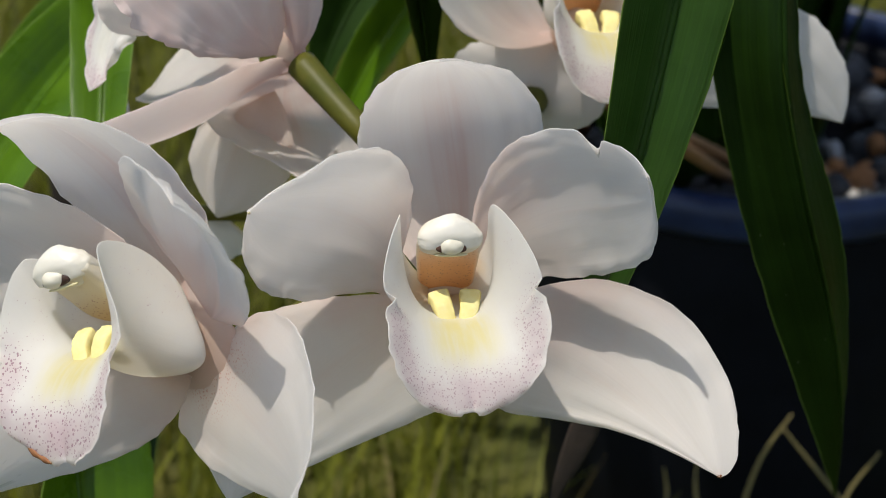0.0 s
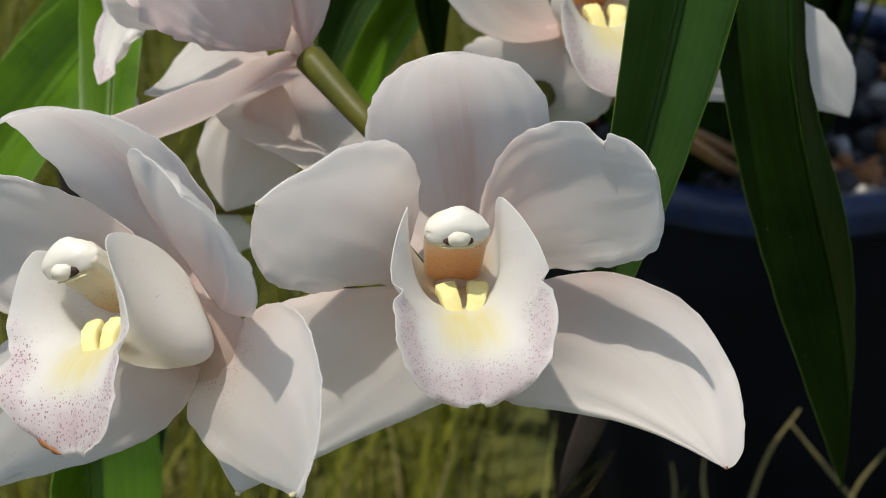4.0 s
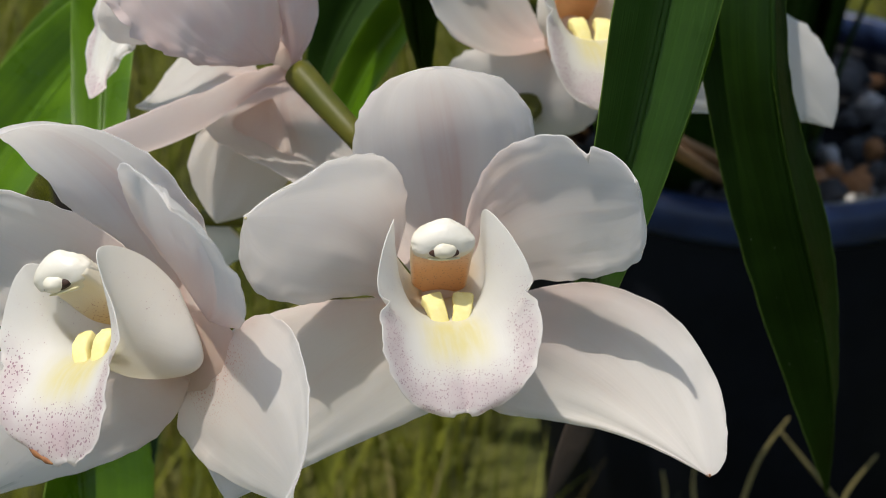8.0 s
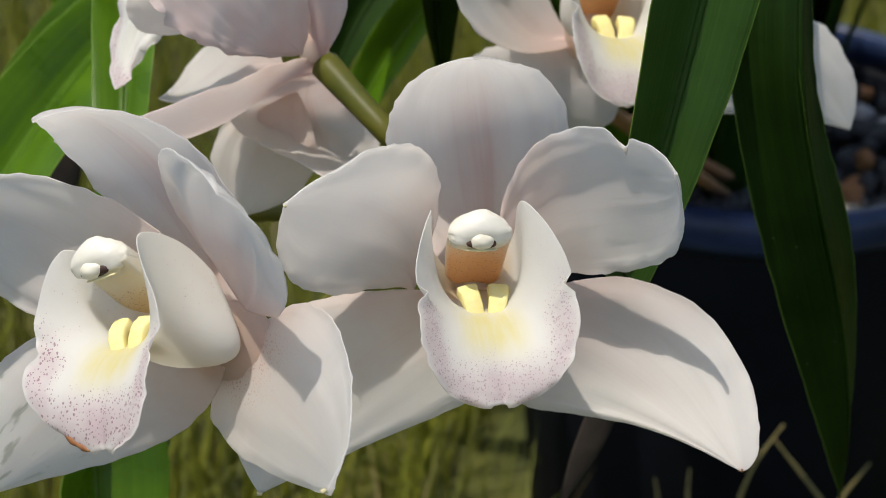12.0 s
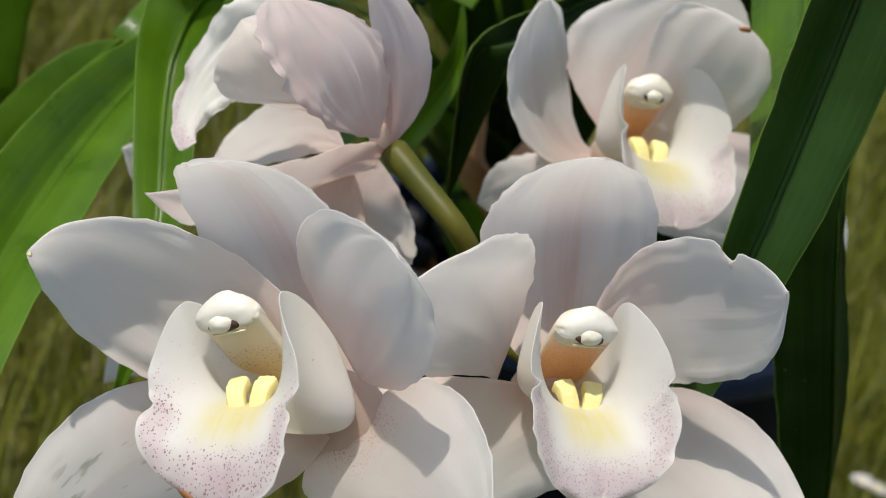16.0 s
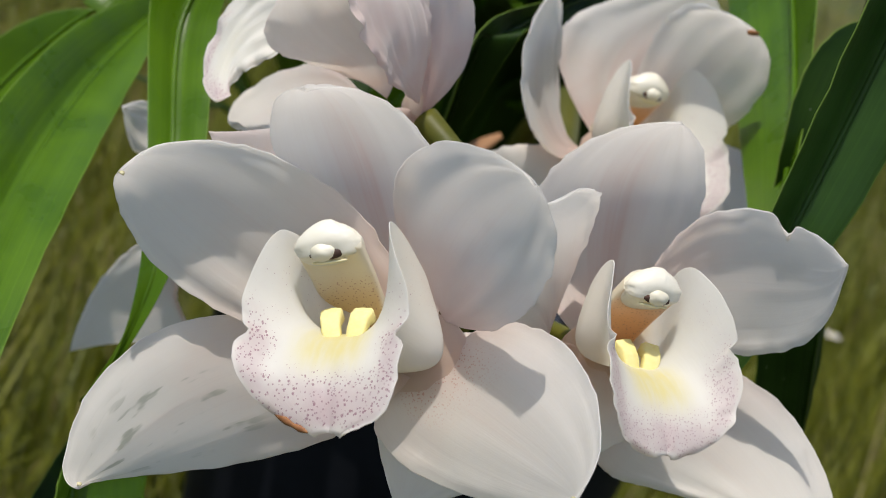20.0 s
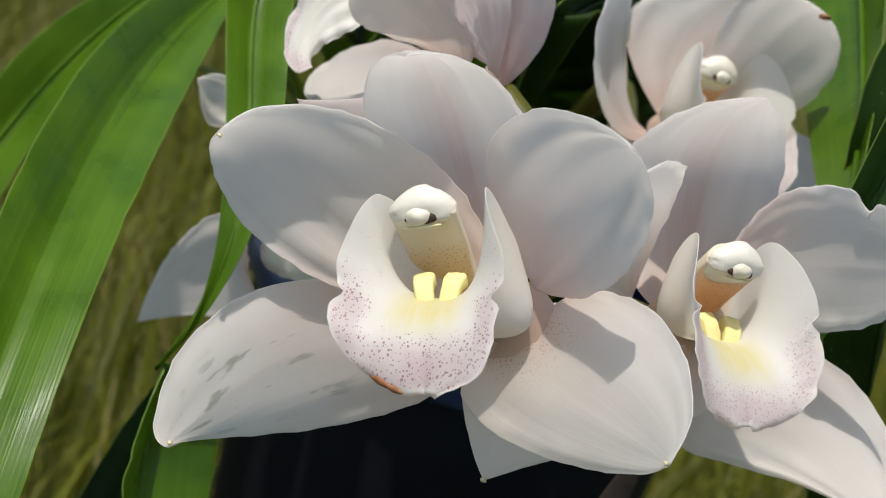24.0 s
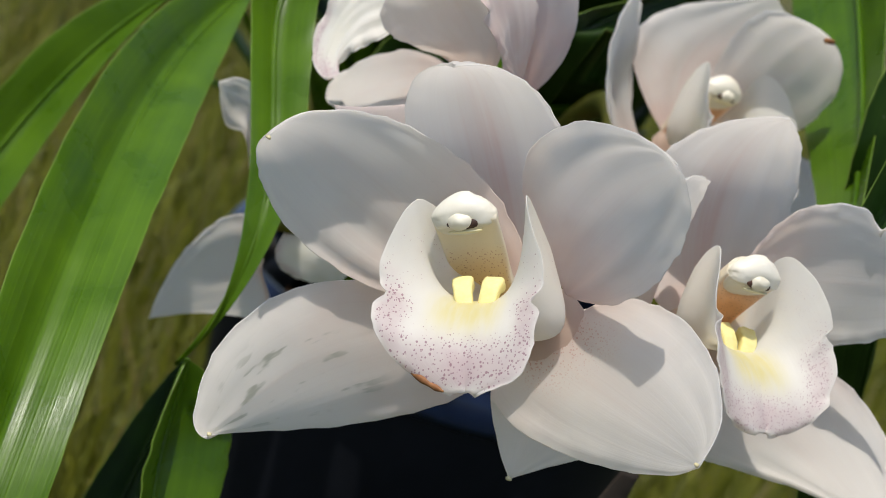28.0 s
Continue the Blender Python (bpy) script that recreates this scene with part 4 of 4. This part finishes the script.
# the flower turned away
flower = thing("orchid_flower", (-0.038, 0.0865, 0.623), "pink-flushed white cymbidium orchid flower turned aside", "flower", "flowers of the spray")
face = (-0.3, -0.9, 0.3)
hung(part("flower_base", lump("flower_base", (-0.0372, 0.0885, 0.6268), np.eye(3), (0.0038, 0.0026, 0.0048), 3, 0.15), PETAL_WARM), flower)
petal(flower, "petal", PETAL_PINK, (-39.5, 77.6, 630.2), (-69.9, 65.8, 666.7), ((-64.6, 26.0, 645.6), (-86.9, 33.7, 672.3)), ((-37.4, 103.0, 633.9), (-30.9, 86.5, 660.2)), face, seed=12, cup=-4.0, ruffle=2.2, ripple=1.6, nu=64, nv=40)
petal(flower, "lateral_sepal", PETAL_PINK, (-35.8, 85.8, 624.8), (-51.3, 84.5, 670.3), ((-47.0, 95.0, 645.6), (-42.0, 91.0, 652.0)), ((-19.4, 84.7, 645.7), (-36.2, 80.4, 668.6)), face, seed=19, cup=-3.0, ruffle=1.0, ripple=1.0, roll=1.0)
petal(flower, "lip", LIP_PINK, (-59.0, 95.9, 640.3), (-87.9, 85.2, 617.4), ((-76.5, 110.4, 687.6), (-98.7, 118.3, 608.7)), ((-100.7, 98.0, 609.9), (-75.0, 90.5, 620.4)), face, seed=22, cup=2.0, ruffle=3.2, ripple=1.4, thick=0.6, nu=72, nv=40)
petal(flower, "lip_side_lobe", PETAL_WARM, (-44.1, 92.7, 624.7), (-77.3, 83.1, 653.8), ((-62.1, 99.3, 633.9), (-94.2, 65.5, 626.8)), ((-40.0, 92.0, 645.0), (-50.0, 88.0, 668.0)), face, seed=15, cup=-5, ruffle=1.6, ripple=0.8, thick=0.6, nu=56, nv=34)
petal(flower, "lateral_sepal", PETAL_PINK, (-35.1, 86.5, 622.0), (-94.7, 40.2, 623.6), ((-86.8, 90.2, 601.1), (-75.8, 75.4, 591.9)), ((-41.3, 89.5, 630.0), (-50.3, 74.0, 623.3)), face, seed=34, cup=0.0, keel=-5.0, ruffle=0.8)
petal(flower, "lateral_sepal", PETAL_WARM_STREAKED, (-38.5, 88.0, 620.8), (-31.8, 62.7, 602.9), ((-71.7, 97.0, 605.0), (-65.9, 92.4, 605.7)), ((-18.0, 130.9, 590.3), (-15.6, 114.2, 574.1)), face, seed=36, cup=-2.0, ruffle=1.6, ripple=1.2)
petal(flower, "lateral_sepal", PETAL_WARM, (-43.3, 96.2, 613.3), (-58.6, 89.6, 577.9), ((-31.6, 88.0, 596.5), (-37.4, 85.7, 584.2)), ((-66.5, 98.7, 603.4), (-71.7, 97.0, 592.8)), face, seed=30, cup=-2.0, ruffle=1.2, ripple=1.0)
petal(flower, "petal", PETAL, (-46.2, 95.6, 619.1), (-78.6, 98.3, 608.8), ((-61.3, 107.5, 608.5), (-70.9, 109.0, 601.8)), ((-57.7, 139.3, 635.8), (-80.3, 159.7, 584.5)), face, seed=5, cup=2.5, ruffle=1.2, ripple=1.2)

# the flower behind the upright leaf
flower = thing("orchid_flower", (-0.085, 0.13, 0.56), "white cymbidium orchid flower in shade behind a leaf", "flower", "flowers of the spray")
face = (-0.3, -0.9, 0.3)
petal(flower, "lateral_sepal", PETAL, (-79.7, 123.1, 546.1), (-101.1, 147.5, 511.5), ((-61.3, 126.6, 511.8), (-59.7, 151.5, 527.8)), ((-80.7, 134.1, 570.1), (-101.8, 139.3, 553.0)), face, seed=20, cup=-2.0, ruffle=1.0, ripple=1.5, roll=1.0)
petal(flower, "petal", PETAL, (-88.9, 135.5, 570.6), (-103.3, 143.2, 591.2), ((-94.6, 148.0, 589.4), (-94.5, 140.0, 565.5)), ((-88.4, 142.6, 589.9), (-92.6, 145.7, 597.9)), face, seed=32, cup=2.5, ruffle=1.0, ripple=1.5, roll=1.0)
petal(flower, "lip", LIP_PINK, (-57.4, 120.1, 558.1), (-76.1, 124.3, 552.8), ((-45.6, 113.1, 549.5), (-77.4, 119.5, 541.4)), ((-68.5, 126.2, 565.7), (-75.9, 127.7, 563.7)), face, seed=6, cup=-4, ruffle=2.6, thick=0.6)


# ---- stalks ----
def stalk(label, points, radii):
    return tagged(part("flower_stalk", tube("flower_stalk", points, radii, 16), STEM), label, "stem", "flower stalks")


stalk("arching olive-green main stalk of the orchid spray", [(0.19, 0.70, 0.29), (0.15, 0.56, 0.47), (0.10, 0.36, 0.57), (0.03, 0.15, 0.588), (-0.004, 0.080, 0.582), (-0.030, 0.045, 0.580)], [0.006, 0.006, 0.0055, 0.005, 0.0045, 0.003])
stalk("olive-green flower stalk in sun", [(-0.0345, 0.0865, 0.6235), (-0.027, 0.077, 0.619), (-0.0177, 0.0665, 0.6133), (-0.008, 0.070, 0.598), (-0.011, 0.077, 0.588)], [0.0040, 0.0034, 0.0030, 0.0031, 0.0033])
stalk("olive-green flower stalk behind the open flower", [(0.0024, 0.0119, 0.5998), (0.0054, 0.0359, 0.5918), (-0.004, 0.075, 0.582)], [0.0024, 0.0023, 0.0024])
stalk("olive-green flower stalk behind the browned flower", [(-0.0506, -0.0168, 0.6039), (-0.0426, 0.0052, 0.5919), (-0.028, 0.048, 0.58)], [0.0024, 0.0023, 0.0022])
stalk("olive-green flower stalk behind the far flower", [(0.0416, 0.1445, 0.6078), (0.0446, 0.1625, 0.5958), (0.036, 0.175, 0.586)], [0.0024, 0.0023, 0.0024])
stalk("olive-green flower stalk of the shaded flower", [(-0.080, 0.126, 0.560), (-0.050, 0.115, 0.565), (-0.010, 0.085, 0.585)], [0.0024, 0.0023, 0.0024])


def withered_leaf():
    """A strap leaf whose hanging end has died back to a black-brown tip."""
    top, joint, tip = (-0.162, 0.430, 0.560), (-0.1665, 0.427, 0.482), (-0.180, 0.424, 0.385)
    ob = part("leaf", tube("leaf", [(0.17, 0.70, 0.29), (0.05, 0.62, 0.52), (-0.08, 0.52, 0.64), (-0.15, 0.445, 0.62), top, joint], [0.010, 0.012, 0.012, 0.011, 0.010, 0.008], 12, 0.12, (0, -1, 0.2)), LEAF)
    part("dead_tip", tube("dead_tip", [joint, (-0.170, 0.426, 0.45), (-0.175, 0.425, 0.42), tip], [0.0105, 0.0110, 0.0085, 0.0020], 12, 0.16, (0, -1, 0.2)), DEAD, ob, "black-brown dried leaf end")
    tagged(ob, "green strap leaf with a dead black-brown end", "leaf", "orchid leaves")


withered_leaf()


def dry_sheath(points, radii):
    return tagged(part("dry_sheath", tube("dry_sheath", points, radii, 12, 0.5), BULB), "dry pinkish-brown sheath among the leaf bases", "sheath", "dry sheaths")


dry_sheath([(0.19, 0.67, 0.29), (0.0323, 0.33, 0.5153), (0.0293, 0.33, 0.5347), (0.028, 0.33, 0.5564), (0.0272, 0.33, 0.5705)], [0.006, 0.0075, 0.009, 0.008, 0.001])
dry_sheath([(0.18, 0.65, 0.29), (0.036, 0.3, 0.5315), (0.042, 0.3, 0.5407), (0.0497, 0.3, 0.5523), (0.0572, 0.3, 0.5592)], [0.006, 0.006, 0.006, 0.006, 0.002])


def straw_stalk(points):
    return tagged(part("straw_stalk", tube("straw_stalk", points, [0.0014, 0.0013, 0.0011, 0.0005], 6), STRAW), "thin dry straw stalk standing before the black pot", "grass stalk", "straw stalks")


for line in [[(0.1493, 0.39999999999999997, 0.0), (0.1493, 0.42, 0.1966), (0.1602, 0.42, 0.2552), (0.1747, 0.42, 0.2826)], [(0.2353, 0.42, 0.0), (0.2353, 0.44, 0.1807), (0.1912, 0.44, 0.2388), (0.1759, 0.44, 0.2593)], [(0.1338, 0.38, 0.0), (0.1338, 0.4, 0.2129), (0.1257, 0.4, 0.2524), (0.126, 0.4, 0.2698)], [(0.1199, 0.44, 0.0), (0.1199, 0.46, 0.1638), (0.122, 0.46, 0.2027), (0.1187, 0.46, 0.2198)], [(0.2053, 0.41, 0.0), (0.2053, 0.43, 0.1887), (0.2099, 0.43, 0.2263), (0.2244, 0.43, 0.2518)]]:
    straw_stalk(line)

blade = part("leaf", tube("leaf", [(0.0453, 0.1, 0.5194), (0.0423, 0.1, 0.5045), (0.0379, 0.1, 0.4914), (0.0324, 0.1, 0.4742)], [0.0030, 0.0046, 0.0036, 0.0006], 10, 0.15, (0, -1, 0.3)), DEAD)
tagged(blade, "narrow dried dark leaf tip hanging below the open flower", "leaf", "orchid leaves")



def meadow_flower(x, y, high, turn):
    """A small white daisy-like flower head on a thin stem."""
    d = thing("meadow_flower", (x, y, 0.0), "small white wild flower standing in the grass", "flower", "wild flowers in the meadow")
    hung(part("stem", tube("stem", [(x + 0.012, y, 0.0), (x + 0.004, y, high * 0.6), (x, y, high)], [0.0011, 0.001, 0.0008], 6), GRASS), d)
    for k in range(9):
        a = turn + k * 2 * math.pi / 9
        dx, dy = 1000 * math.cos(a), 1000 * math.sin(a)
        cx, cy, cz = 1000 * x, 1000 * y, 1000 * high
        at = lambda r, w, z: (cx + r * dx / 1000 - w * dy / 1000, cy + r * dy / 1000 + w * dx / 1000, cz + z)
        hung(part("petal", sheet("petal", at(1.5, 0, 0), at(10.5, 0, 1.0), (at(4, 2.4, 1.2), at(10, 2.6, 1.6)), (at(4, -2.4, 1.2), at(10, -2.6, 1.6)), (0, 0, 1), 0.3, 0.0, 0.2, 0.3, 8, 6, k), PETAL_TIP), d)
    hung(part("flower_centre", lump("flower_centre", (x, y, high + 0.0008), np.eye(3), (0.0026, 0.0026, 0.0016), 1, 0.2, 2), YELLOW), d)


for x, y, high, turn in ((0.474, 0.832, 0.102, 0.1), (0.489, 0.834, 0.095, 0.5), (0.838, 1.343, 0.10, 0.3)):
    meadow_flower(x, y, high, turn)
